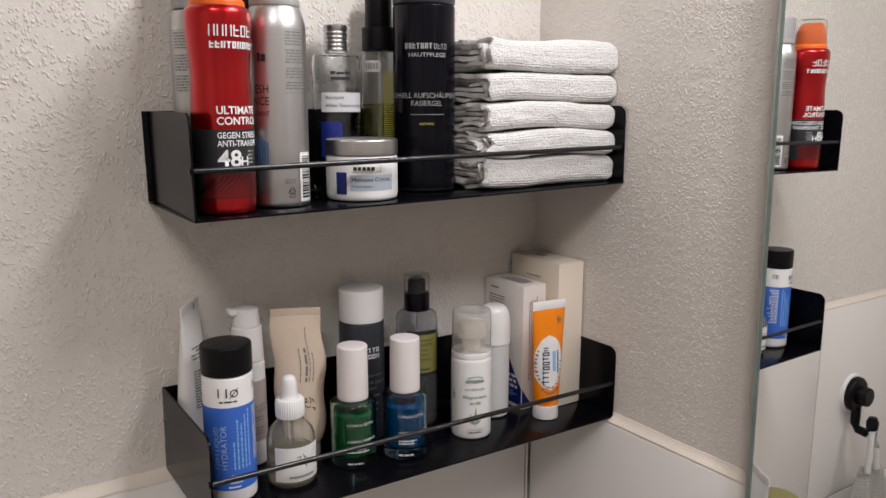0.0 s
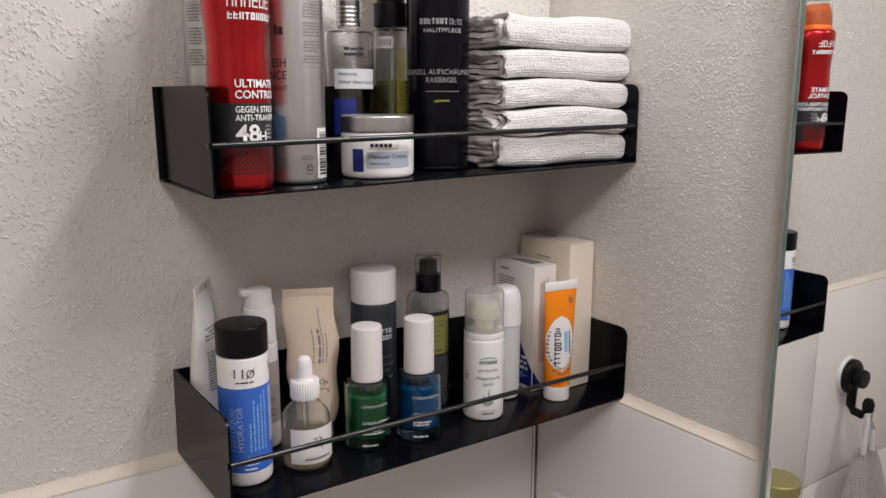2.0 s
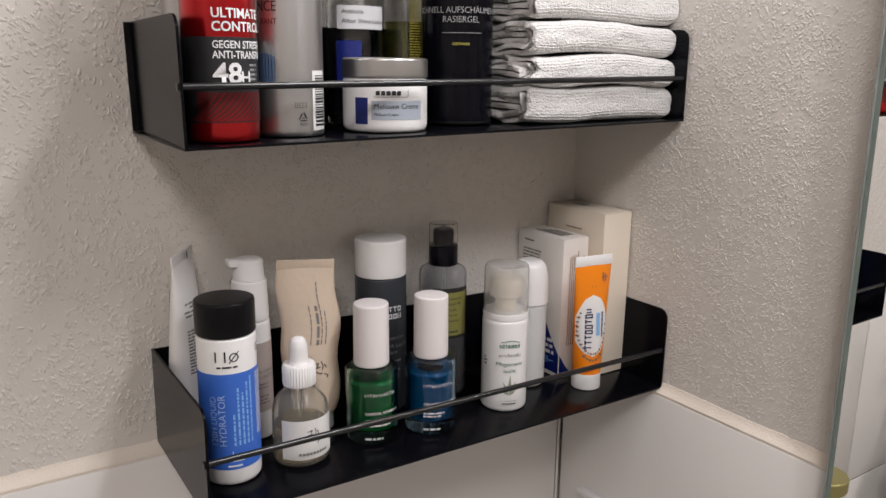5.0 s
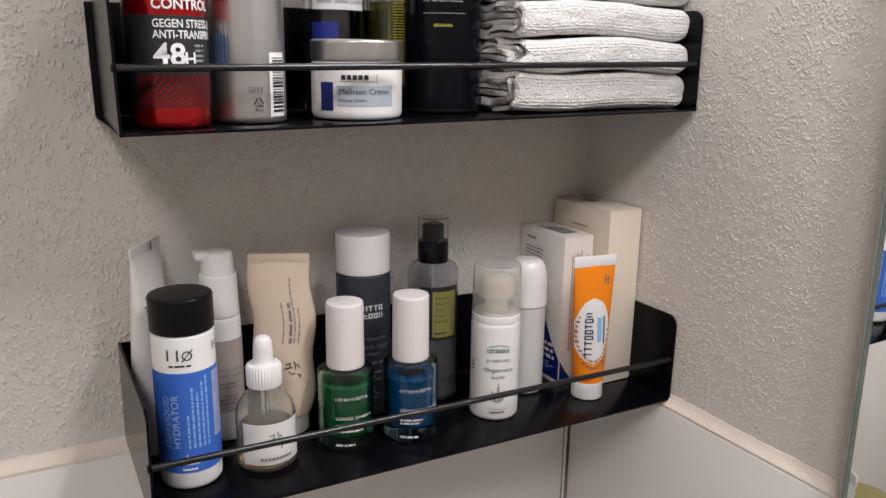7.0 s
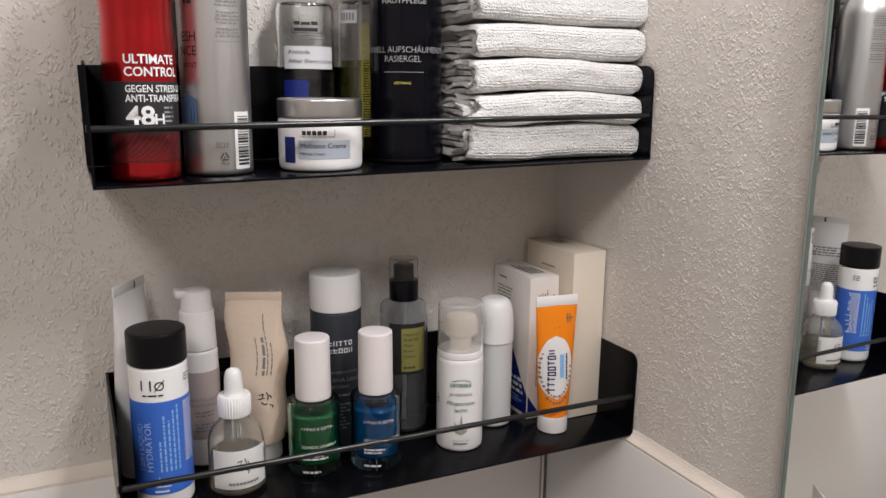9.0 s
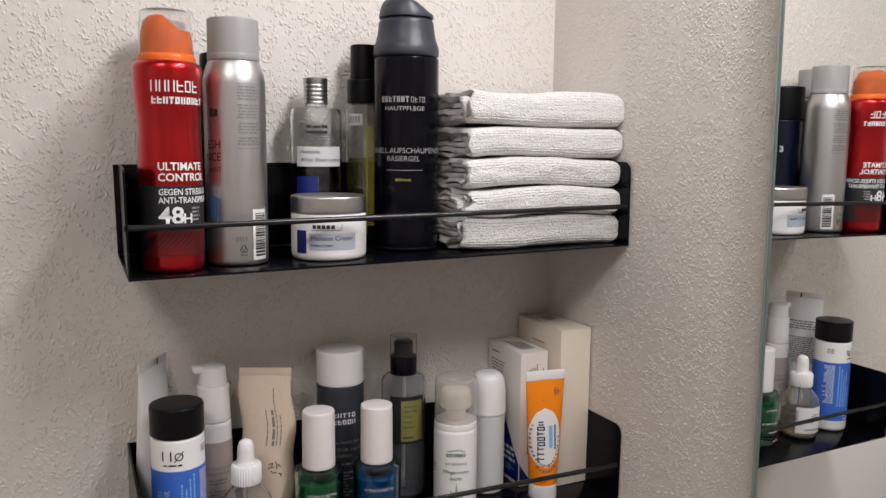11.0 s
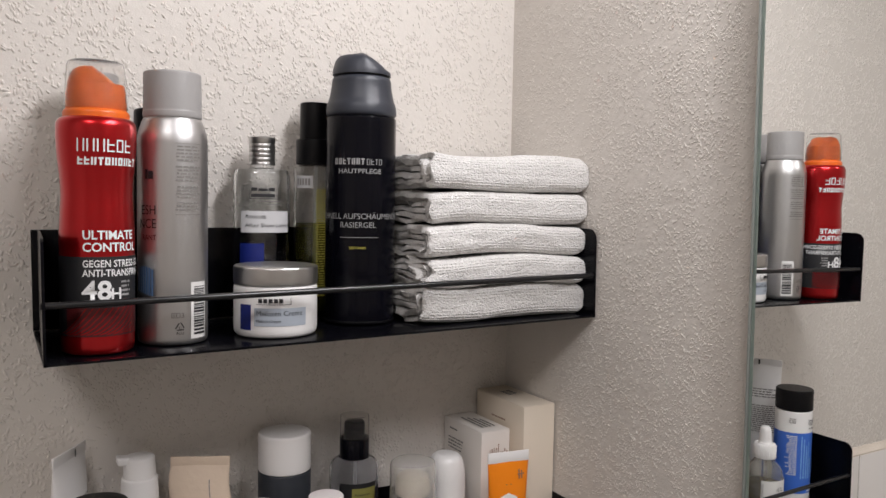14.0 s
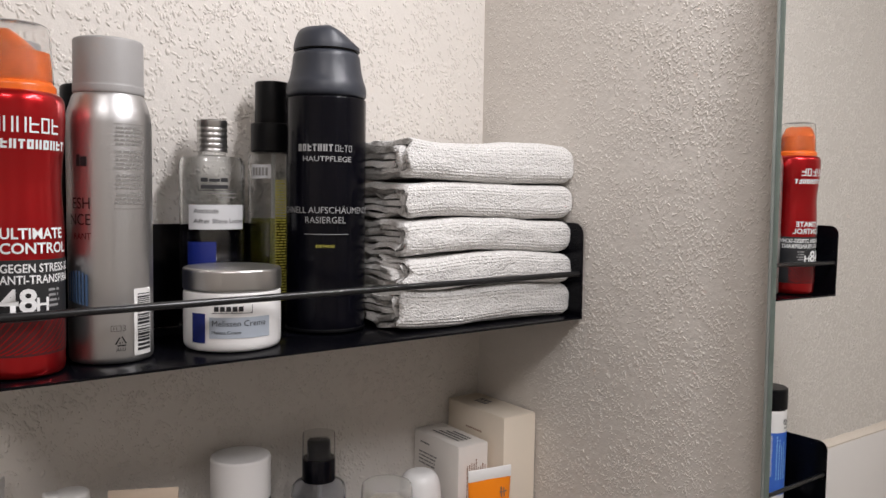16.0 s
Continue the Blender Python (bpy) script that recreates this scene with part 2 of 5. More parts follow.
def solid(points, size=0.0015, seg=56):
    return lathe([(0, points[0][1])] + fillet([(0, points[0][1])] + points + [(0, points[-1][1])], size)[1:-1] + [(0, points[-1][1])], seg)


def shell(points, wall, size=0.0015, seg=56, floor=0.0):
    """A hollow vessel with the outer profile points, bottom to top, open at the top."""
    z0 = points[0][1]
    outer = fillet([(0.0005, z0)] + points, size)
    inner = [(max(r - wall, 0.0005), max(z, z0 + wall + floor)) for r, z in reversed(outer)]
    return lathe(outer + inner, seg, loop=True)


def closed_cap(points, wall, size=0.0015, seg=48):
    """A hollow cap: closed at the top, open at the bottom."""
    z1 = points[-1][1]
    outer = fillet(points + [(0.0004, z1)], size)
    inner = [(max(r - wall, 0.0003), min(z, z1 - wall)) for r, z in reversed(outer)]
    return lathe(outer + inner, seg, loop=True)


def section(profile):
    """The radius at a height, from (r, z) points."""
    pts = sorted((z, r) for r, z in profile)
    zs, rs = [p[0] for p in pts], [p[1] for p in pts]
    return lambda z: float(np.interp(z, zs, rs))


EYES = Vector((0.09, 0.05))


def round_map(ob, radius, turn=0.0, lift=0.0003):
    """Lays (u, v) onto the turned body: u along the girth from the side that faces the room, v its height."""
    to = EYES - Vector(ob.matrix_world.translation[:2])
    a0 = math.atan2(to.y, to.x) + radians(turn)
    fr = radius if callable(radius) else (lambda z: radius)

    def place(u, v, h=0.0):
        r = fr(v) + lift + h
        a = a0 + u / fr(v)
        return Vector((r * math.cos(a), r * math.sin(a), v))

    return place


def flat_map(o, u_way, v_way, lift=0.0003):
    o, u_way, v_way = Vector(o), Vector(u_way).normalized(), Vector(v_way).normalized()
    out = u_way.cross(v_way)
    return lambda u, v, h=0.0: o + u_way * u + v_way * v + out * (lift + h)


def patch(name, parent, place, u0, u1, v0, v1, mat, label="", h=0.0, nu=16, nv=8, shape=None):
    """A printed area or label laid on a surface; shape(s, t) may bend its outline."""
    bm = bmesh.new()
    grid = [[bm.verts.new(place(*(shape(i / nu, j / nv) if shape else (u0 + (u1 - u0) * i / nu, v0 + (v1 - v0) * j / nv)), h)) for j in range(nv + 1)] for i in range(nu + 1)]
    for i in range(nu):
        for j in range(nv):
            bm.faces.new((grid[i][j], grid[i + 1][j], grid[i + 1][j + 1], grid[i][j + 1]))
    me_ob = link_mesh(name, bm, mat, parent, label)
    return me_ob


def bars(name, parent, place, rects, mat, h=0.0002, label=""):
    bm = bmesh.new()
    for u0, v0, u1, v1 in rects:
        n = max(1, int(abs(u1 - u0) / 0.003))
        low = [bm.verts.new(place(u0 + (u1 - u0) * k / n, v0, h)) for k in range(n + 1)]
        top = [bm.verts.new(place(u0 + (u1 - u0) * k / n, v1, h)) for k in range(n + 1)]
        for k in range(n):
            bm.faces.new((low[k], low[k + 1], top[k + 1], top[k]))
    return link_mesh(name, bm, mat, parent, label)


def small_print(u0, u1, top, pitch, n, seed, tall=0.45, ragged=0.25, centre=False):
    """Lines of tiny unreadable print, as word-long bars."""
    rng = random.Random(seed)
    rects = []
    for k in range(n):
        v1 = top - k * pitch
        full = (u1 - u0) * (1 - rng.random() * ragged)
        a = u0 + ((u1 - u0) - full) / 2 if centre else u0
        end = a + full
        while a < end:
            w = min((0.6 + 1.6 * rng.random()) * pitch, end - a)
            if w > 0.2 * pitch:
                rects.append((a, v1 - pitch * tall, a + w, v1))
            a += w + pitch * 0.35
    return rects


def logo(parent, place, u0, v0, v1, pitch, n, mat, seed=0, stroke=0.22, tall_way=False, h=0.0002):
    """A brand mark as a row of plain abstract shapes: bars, open boxes and half blocks."""
    rng = random.Random(seed)
    rects = []
    for k in range(n):
        a, b = u0 + pitch * k, u0 + pitch * (k + 0.78)
        w = pitch * stroke
        kind = rng.choice((0, 1, 2, 3))
        if kind == 0:
            rects += [(a, v0, a + w, v1), (b - w, v0, b, v1)]
        elif kind == 1:
            rects += [(a, v0, a + w, v1), (b - w, v0, b, v1), (a, v0, b, v0 + w), (a, v1 - w, b, v1)]
        elif kind == 2:
            rects += [(a, v0, a + w, v1), (a, v0, b, v0 + w), (a, (v0 + v1) / 2, b, (v0 + v1) / 2 + w)]
        else:
            rects += [((a + b - w) / 2, v0, (a + b + w) / 2, v1), (a, v1 - w, b, v1)]
    if tall_way:
        rects = [(c, b, d, e) for b, c, e, d in rects]
    return bars("logo", parent, place, rects, mat, h)


def words(name, parent, place, text, size, mat, u=0.0, v=0.0, align="CENTER", turn=0.0, bold=0.0, h=0.0002, wide=1.0):
    """Lettering laid on a surface. size: the height of a capital letter."""
    cu = bpy.data.curves.new("lettering", "FONT")
    cu.body, cu.size, cu.align_x, cu.offset, cu.resolution_u = text, size / 0.69, align, bold * size, 3
    tmp = bpy.data.objects.new("lettering_source", cu)
    scene.collection.objects.link(tmp)
    me = bpy.data.meshes.new_from_object(tmp.evaluated_get(bpy.context.evaluated_depsgraph_get()))
    bpy.data.objects.remove(tmp)
    bpy.data.curves.remove(cu)
    c, s = math.cos(radians(turn)), math.sin(radians(turn))
    for vert in me.vertices:
        x, y = vert.co.x * wide, vert.co.y
        vert.co = place(u + x * c - y * s, v + x * s + y * c, h)
    me.name = name
    me.materials.clear()
    me.materials.append(mat)
    ob = new(name, me)
    ob.parent = parent
    return ob


def wire_path(points, r, seg=10):
    """A round bar along a polyline."""
    bm = bmesh.new()
    pts = [Vector(p) for p in points]
    rings = []
    for i, p in enumerate(pts):
        way = (pts[min(i + 1, len(pts) - 1)] - pts[max(i - 1, 0)]).normalized()
        side = way.cross(Vector((0, 0, 1)) if abs(way.z) < 0.9 else Vector((1, 0, 0))).normalized()
        up = side.cross(way)
        rings.append([bm.verts.new(p + r * (math.cos(a) * side + math.sin(a) * up)) for a in (2 * math.pi * k / seg for k in range(seg))])
    for a, b in zip(rings, rings[1:]):
        for k in range(seg):
            bm.faces.new((a[k], a[(k + 1) % seg], b[(k + 1) % seg], b[k]))
    bm.faces.new(rings[0])
    bm.faces.new(list(reversed(rings[-1])))
    return bm


# ---- the large structure ----
XW, YW = 0.5475, 0.637
TILE_TOP = 1.1895


def structure(name, bm, mat, label):
    return tagged(link_mesh(name, bm, mat), label, "wall" if name.startswith("wall") else name.split("_")[0], kind="structure")


wall_back = structure("wall_back", block(-1.5, XW + 0.15, YW, YW + 0.12, 0.0, 2.55), WALL, "off-white painted woodchip wall behind the shelves")
wall_right = structure("wall_right", block(XW, XW + 0.12, -1.9, YW, 0.0, 2.55), WALL, "off-white painted woodchip wall beside the shelves")
# These four are out of view, added to enclose the room and bounce light.
structure("wall_left", block(-1.5, -1.4, -1.9, YW, 0.0, 2.55), PLAIN, "unseen plain wall added to close the room at left")
structure("wall_front", block(-1.5, XW + 0.12, -2.0, -1.9, 0.0, 2.55), PLAIN, "unseen plain wall added behind the camera")
structure("floor", block(-1.5, XW + 0.12, -2.0, YW + 0.1, -0.1, 0.0), FLOOR, "unseen grey floor added to close the room")
structure("ceiling", block(-1.5, XW + 0.12, -2.0, YW + 0.1, 2.5, 2.6), PLAIN, "unseen plain ceiling added to close the room")


def woodchips(wall, along, a0, a1, z0, z1, seed):
    """The chips under the paint of woodchip wallpaper: thousands of small low lumps in clumps, joined."""
    rng = random.Random(seed)
    want = int((a1 - a0) * (z1 - z0) * (130000 if along == "x" else 290000))
    verts, faces = [], []
    seg = 6
    ring = [(math.cos(2 * math.pi * k / seg), math.sin(2 * math.pi * k / seg)) for k in range(seg)]
    for _ in range(want):
        a, z = rng.uniform(a0, a1), rng.uniform(z0, z1)
        if noise.noise(Vector((a * 38 + seed, z * 38, 0))) + 0.6 * noise.noise(Vector((a * 120, z * 120, seed))) < rng.uniform(-0.62, 0.36):
            continue
        big = rng.random() ** 1.6
        long, wide = 0.0010 + 0.0023 * big, 0.00085 + 0.00055 * rng.random()
        if along == "y":
            long, wide = 0.0008 + 0.0014 * big, 0.00050 + 0.00035 * rng.random()
        tall = (0.00034 + 0.00038 * rng.random()) * (0.65 + 0.45 * big) * (1.45 if along == "x" else 0.66)
        turn = math.pi / 2 + rng.gauss(0.25, 0.62)
        c, s = math.cos(turn), math.sin(turn)
        curl = rng.gauss(0, 0.16) * wide / long
        n = len(verts)
        for size, h in ((1.0, -0.00006), (0.55, tall * 0.87)):
            for u, v in ring:
                p, q = u * long * size * rng.uniform(0.9, 1.1), v * wide * size
                q += curl * p * p / long * 2.5
                da, dz = p * c - q * s, p * s + q * c
                verts.append((a + da, YW - h, z + dz) if along == "x" else (XW - h, a + da, z + dz))
        verts.append((a, YW - tall, z) if along == "x" else (XW - tall, a, z))
        for k in range(seg):
            j = (k + 1) % seg
            faces.append((n + k, n + j, n + seg + j, n + seg + k))
            faces.append((n + seg + k, n + seg + j, n + 2 * seg))
    me = bpy.data.meshes.new("woodchip_relief")
    me.from_pydata(verts, [], faces)
    me.polygons.foreach_set("use_smooth", [True] * len(faces))
    me.materials.append(WALL)
    ob = new("woodchip_relief", me)
    ob.parent = wall
    return tagged(ob, "raised chips under the paint", kind="stuff")


woodchips(wall_back, "x", -0.75, XW - 0.002, 1.19, 1.80, 3)
woodchips(wall_right, "y", 0.20, YW - 0.002, 1.19, 1.85, 8)

# ---- mirror on the side wall ----
MX, MY = 0.529, 0.344
mirror = thing("wall_mirror", "frameless wall mirror with polished glass edge", "mirror", (MX, MY - 0.0015, 1.0), turn=(-0.5, 0, 0))
part("edge_strip", block(0.0012, 0.0060, 0.0024, 0.0044, 0.0, 0.95, 0.0005), EDGE_METAL, mirror, "pale polished edge strip")
part("edge_groove", block(0.0020, 0.0060, 0.0002, 0.0023, 0.0, 0.95, 0.0003), MIRROR_EDGE, mirror, "greenish glass groove")
part("backing", block(0.0102, XW - MX, -1.10, -0.018, 0.01, 0.94, 0.001), GREY_PLASTIC, mirror)
part("glass_edge", block(0.0005, 0.0052, -1.12, 0.0, 0.0, 0.95, 0.0008), MIRROR_EDGE, mirror, "greenish polished glass edge")
part("silvered_face", block(0.0, 0.0008, -1.1185, -0.0018, 0.0015, 0.9485), MIRROR, mirror, "clear silvered mirror face")


# ---- wall shelves ----
def wall_shelf(label, place, tilt, rail_left, rail_right, bent=0.0):
    w, d, h, th = 0.4015, 0.1255, 0.0705, 0.0016
    ob = thing("wall_shelf", label, "shelf", place, "black shelves over each other", turn=(0, tilt, 0))
    part("base_panel", block(-w / 2, w / 2, 0, d, -th, 0, 0.0004), BLACK, ob)
    part("back_panel", block(-w / 2, w / 2, d - th, d, 0.0003, h, 0.0004), BLACK, ob)
    for x in (-w / 2, w / 2 - th):
        bm = bmesh.new()
        corner = [(0.009 - 0.009 * math.cos(a), h - 0.009 + 0.009 * math.sin(a)) for a in (math.pi / 2 * k / 6 for k in range(7))]
        outline = [(d, -th), (0.0, -th)] + corner + [(d, h)]
        faces = []
        for off in (0, th):
            faces.append(bm.faces.new([bm.verts.new((x + off + (bent * y / d if x < 0 else 0), y, z)) for y, z in outline]))
        a, b = list(faces[0].verts), list(faces[1].verts)
        for k in range(len(a)):
            j = (k + 1) % len(a)
            bm.faces.new((a[k], a[j], b[j], b[k]))
        bmesh.ops.bevel(bm, geom=[e for e in bm.edges if e.calc_face_angle(0) > 1.2], offset=0.0004, segments=2, affect="EDGES")
        part("side_panel", bm, BLACK, ob)
    part("front_rail", wire_path([(-w / 2 - 0.0005, 0.003, rail_left), (0, 0.003, (rail_left + rail_right) / 2), (w / 2 + 0.0003, 0.003, rail_right)], 0.0021, 14), ROD, ob, "thin round black rail")
    for x, z in ((-w / 2 - 0.0009, rail_left), (w / 2 - th - 0.0006, rail_right)):
        bm = block(x, x + 0.001, 0.001, 0.005, z - 0.002, z + 0.002, 0.0004)
        part("rail_rivet", bm, ROD, ob)
    return ob


UX = 0.3455
ZU0, U_SLOPE = 1.4265, 0.012
ZL0, L_SLOPE = 1.1968, -0.010
wall_shelf("matt black metal wall shelf holding cans and towels", (UX, 0.5105, ZU0), -math.degrees(U_SLOPE), 0.0325, 0.0325, 0.004)
wall_shelf("matt black metal wall shelf holding skincare bottles", (UX, 0.5105, ZL0), -math.degrees(L_SLOPE), 0.0360, 0.0335)


def up(x, y):
    return (x, y, ZU0 + (x - UX) * U_SLOPE + 0.0004)


def low(x, y):
    return (x, y, ZL0 + (x - UX) * L_SLOPE + 0.0003)


# ---- upper shelf ----
def red_spray_can():
    ob = thing("spray_can", "red metallic waisted deodorant can with orange clear-capped top", "spray can", up(0.1762, 0.5405))
    prof = [(0.0195, 0.0), (0.0208, 0.003), (0.0208, 0.045), (0.0212, 0.070), (0.0207, 0.082), (0.0200, 0.094), (0.0205, 0.104), (0.0221, 0.120), (0.0225, 0.130), (0.0222, 0.1375), (0.0190, 0.1405)]
    part("body", solid(prof, 0.003), RED, ob)
    r = section(prof)
    mp = round_map(ob, r, 24)
    patch("dark_band", ob, mp, -0.062, 0.045, 0.0115, 0.0585, INK, "black printed band", nu=40)
    patch("wave_print", ob, mp, -0.026, 0.020, 0.0118, 0.0285, RED_DARK, "dark red wave print", h=0.00015, nu=30)
    for k in range(13):
        pts = []
        for s in range(9):
            t = s / 8
            u = -0.026 + 0.0036 * k + 0.018 * (t - 0.3)
            v = 0.0125 + 0.0155 * t**1.6
            if u < 0.020:
                pts.append((u, v))
        if len(pts) > 2:
            bm = bmesh.new()
            lo = [bm.verts.new(mp(u, v, 0.0003)) for u, v in pts]
            hi = [bm.verts.new(mp(u, v + 0.0006, 0.0003)) for u, v in pts]
            for a in range(len(pts) - 1):
                bm.faces.new((lo[a], lo[a + 1], hi[a + 1], hi[a]))
            link_mesh("wave_line", bm, RED, ob)
    part("shoulder_ring", lathe([(0, 0.138)] + fillet([(0.0186, 0.138), (0.0186, 0.1435), (0.017, 0.145)], 0.001) + [(0, 0.145)]), ORANGE, ob)
    bm = lathe([(0, 0.1435)] + fillet([(0.0168, 0.1435), (0.0168, 0.151), (0.0156, 0.1620), (0.012, 0.1695), (0.006, 0.1705)], 0.004) + [(0, 0.1705)])
    way = Vector((math.cos(radians(-18)), math.sin(radians(-18))))
    for v in bm.verts:
        if v.co.z > 0.160:
            v.co.z -= max(0.0, (v.co.x * way.x + v.co.y * way.y) + 0.001) * 0.75 * min(1, (v.co.z - 0.160) / 0.006)
    part("actuator", bm, ORANGE, ob, "orange sloped spray button")
    part("clear_cap", closed_cap([(0.0176, 0.146), (0.0170, 0.160), (0.0160, 0.1735)], 0.0006, 0.003), CLEAR, ob, "clear plastic cap")
    logo(ob, mp, -0.0185, 0.1195, 0.1268, 0.0054, 6, INK_WHITE, 2, 0.16)
    logo(ob, mp, -0.0180, 0.1118, 0.1163, 0.0037, 10, INK_WHITE, 5, 0.30)
    words("lettering", ob, mp, "ULTIMATE", 0.0050, INK_WHITE, -0.0155, 0.0688, "LEFT", wide=0.92, bold=0.03, h=0.0004)
    words("lettering", ob, mp, "CONTROL", 0.0050, INK_WHITE, -0.0155, 0.0617, "LEFT", wide=0.95, bold=0.03, h=0.0004)
    words("lettering", ob, mp, "GEGEN STRESS-SCHW", 0.0040, INK_WHITE, -0.0155, 0.0525, "LEFT", wide=0.82, bold=0.025)
    words("lettering", ob, mp, "ANTI-TRANSPIRANT", 0.0040, INK_WHITE, -0.0155, 0.0470, "LEFT", wide=0.82, bold=0.025)
    words("lettering", ob, mp, "48", 0.0108, INK_WHITE, -0.0155, 0.0335, "LEFT", bold=0.035, h=0.0008)
    words("lettering", ob, mp, "H", 0.0064, INK_WHITE, -0.0005, 0.0335, "LEFT", bold=0.03, h=0.0005)
    bars("small_print", ob, mp, small_print(0.006, 0.013, 0.0440, 0.0026, 4, 3), INK_GREY)
    return ob


def silver_spray_can():
    ob = thing("spray_can", "brushed aluminium spray can with matt grey cap", "spray can", up(0.2225, 0.5525))
    prof = [(0.0203, 0.0), (0.0217, 0.002), (0.0217, 0.129), (0.0210, 0.134), (0.0182, 0.1425), (0.0165, 0.1445)]
    part("body", solid(prof, 0.002), ALU, ob)
    part("cap", solid([(0.0181, 0.1432), (0.0181, 0.1475), (0.01785, 0.148), (0.0177, 0.1725)], 0.0015), GREY_PLASTIC, ob, "matt grey plastic cap")
    mp = round_map(ob, section(prof), 0)
    for k, (top, n) in enumerate(((0.1255, 5), (0.113, 5), (0.1005, 4), (0.0905, 3))):
        bars("small_print", ob, mp, small_print(0.003, 0.0195, top, 0.0021, n, 20 + k, 0.5, 0.15, True), INK_SOFT)
    bars("print_line", ob, mp, [(0.003, 0.1268, 0.0195, 0.1271)], INK_SOFT)
    bars("print_line", ob, mp, [(0.003, 0.0825, 0.0195, 0.0828)], INK_SOFT)
    patch("barcode_label", ob, mp, 0.0125, 0.0245, 0.004, 0.040, PAPER, "white barcode label", nu=12)
    rng = random.Random(5)
    rects, v = [], 0.0065
    while v < 0.0375:
        t = rng.choice((0.0005, 0.0009, 0.0014))
        rects.append((0.0145, v, 0.0235, v + t))
        v += t + rng.choice((0.0005, 0.0009))
    bars("barcode", ob, mp, rects, INK, 0.0003)
    words("lettering", ob, mp, "ESH", 0.0058, INK, -0.0085, 0.0825, "RIGHT", wide=0.8)
    words("lettering", ob, mp, "NCE", 0.0058, INK, -0.0085, 0.0740, "RIGHT", wide=0.8)
    words("lettering", ob, mp, "RANT", 0.0034, RED_DARK, -0.0085, 0.0665, "RIGHT", wide=0.8)
    bars("logo", ob, mp, [(-0.0165, 0.1045, -0.0145, 0.1105), (-0.0138, 0.1045, -0.0105, 0.1095)], INK)
    for k in range(7):
        bars("blue_stripe", ob, mp, [(-0.0245 + 0.0021 * k, 0.034 - 0.0004 * k, -0.0245 + 0.0021 * k + 0.0013, 0.050 - 0.0007 * (k - 3) ** 2 * 0.3)], INK_STEEL)
    words("lettering", ob, mp, "3", 0.0032, INK_SOFT, 0.0072, 0.0178)
    bars("small_print", ob, mp, [(0.0005, 0.0178, 0.0057, 0.0182), (0.0005, 0.0206, 0.0057, 0.0210), (0.0005, 0.0178, 0.0009, 0.021), (0.0053, 0.0178, 0.0057, 0.021), (0.0017, 0.0186, 0.0023, 0.0202), (0.003, 0.0186, 0.0036, 0.0202)], INK_SOFT)
    words("lettering", ob, mp, "ALU", 0.0018, INK, 0.0055, 0.0072)
    words("lettering", ob, mp, "41", 0.0016, INK, 0.0055, 0.0108)
    tri = [(0.0055 + 0.0036 * math.sin(2 * math.pi * k / 3), 0.0120 + 0.0036 * math.cos(2 * math.pi * k / 3)) for k in range(4)]
    bm = bmesh.new()
    for (u0, v0), (u1, v1) in zip(tri, tri[1:]):
        du, dv = (u1 - u0), (v1 - v0)
        n = Vector((-dv, du)).normalized() * 0.00035
        a = [(u0 + du * 0.12, v0 + dv * 0.12), (u0 + du * 0.8, v0 + dv * 0.8)]
        bm.faces.new([bm.verts.new(mp(u + s * n.x, v + s * n.y, 0.0002)) for (u, v), s in ((a[0], 1), (a[1], 1), (a[1], -1), (a[0], -1))])
    link_mesh("recycling_mark", bm, INK, ob)
    return ob


def rear_can():
    ob = thing("spray_can", "pale aluminium spray can with grey cap standing behind", "spray can", up(0.1812, 0.6055))
    prof = [(0.0182, 0.0), (0.0195, 0.002), (0.0195, 0.131), (0.0188, 0.136), (0.0170, 0.1435)]
    part("body", solid(prof, 0.002), ALU, ob)
    part("cap", solid([(0.0173, 0.1440), (0.0170, 0.1755)], 0.0015), GREY_PLASTIC, ob, "grey plastic cap")
    mp = round_map(ob, section(prof), -10)
    for k, top in enumerate((0.127, 0.111, 0.096)):
        bars("small_print", ob, mp, small_print(-0.018, -0.004, top, 0.0021, 6, 40 + k, 0.5), INK_SOFT)
    bars("print_line", ob, mp, [(-0.024, 0.1283, -0.003, 0.1286)], INK_SOFT)


def rear_black_can():
    ob = thing("spray_can", "black and navy spray can standing behind the silver one", "spray can", up(0.2285, 0.6050))
    prof = [(0.0205, 0.0), (0.0216, 0.002), (0.0216, 0.118)]
    part("body", solid(prof, 0.002), NAVY_BLACK, ob)
    part("cap", solid([(0.0217, 0.1184), (0.0216, 0.1525), (0.0208, 0.1540)], 0.0015), BLACK_PLASTIC, ob, "black plastic cap")
    mp = round_map(ob, section(prof), 72)
    bars("logo", ob, mp, [(-0.0060, 0.0835, -0.0050, 0.0895), (-0.0060, 0.0885, -0.0025, 0.0895), (-0.0060, 0.0835, -0.0025, 0.0845), (-0.0060, 0.0860, -0.0030, 0.0869), (0.0, 0.0835, 0.0010, 0.0895), (0.0, 0.0885, 0.0035, 0.0895), (0.0, 0.0835, 0.0035, 0.0845)], INK_WHITE)


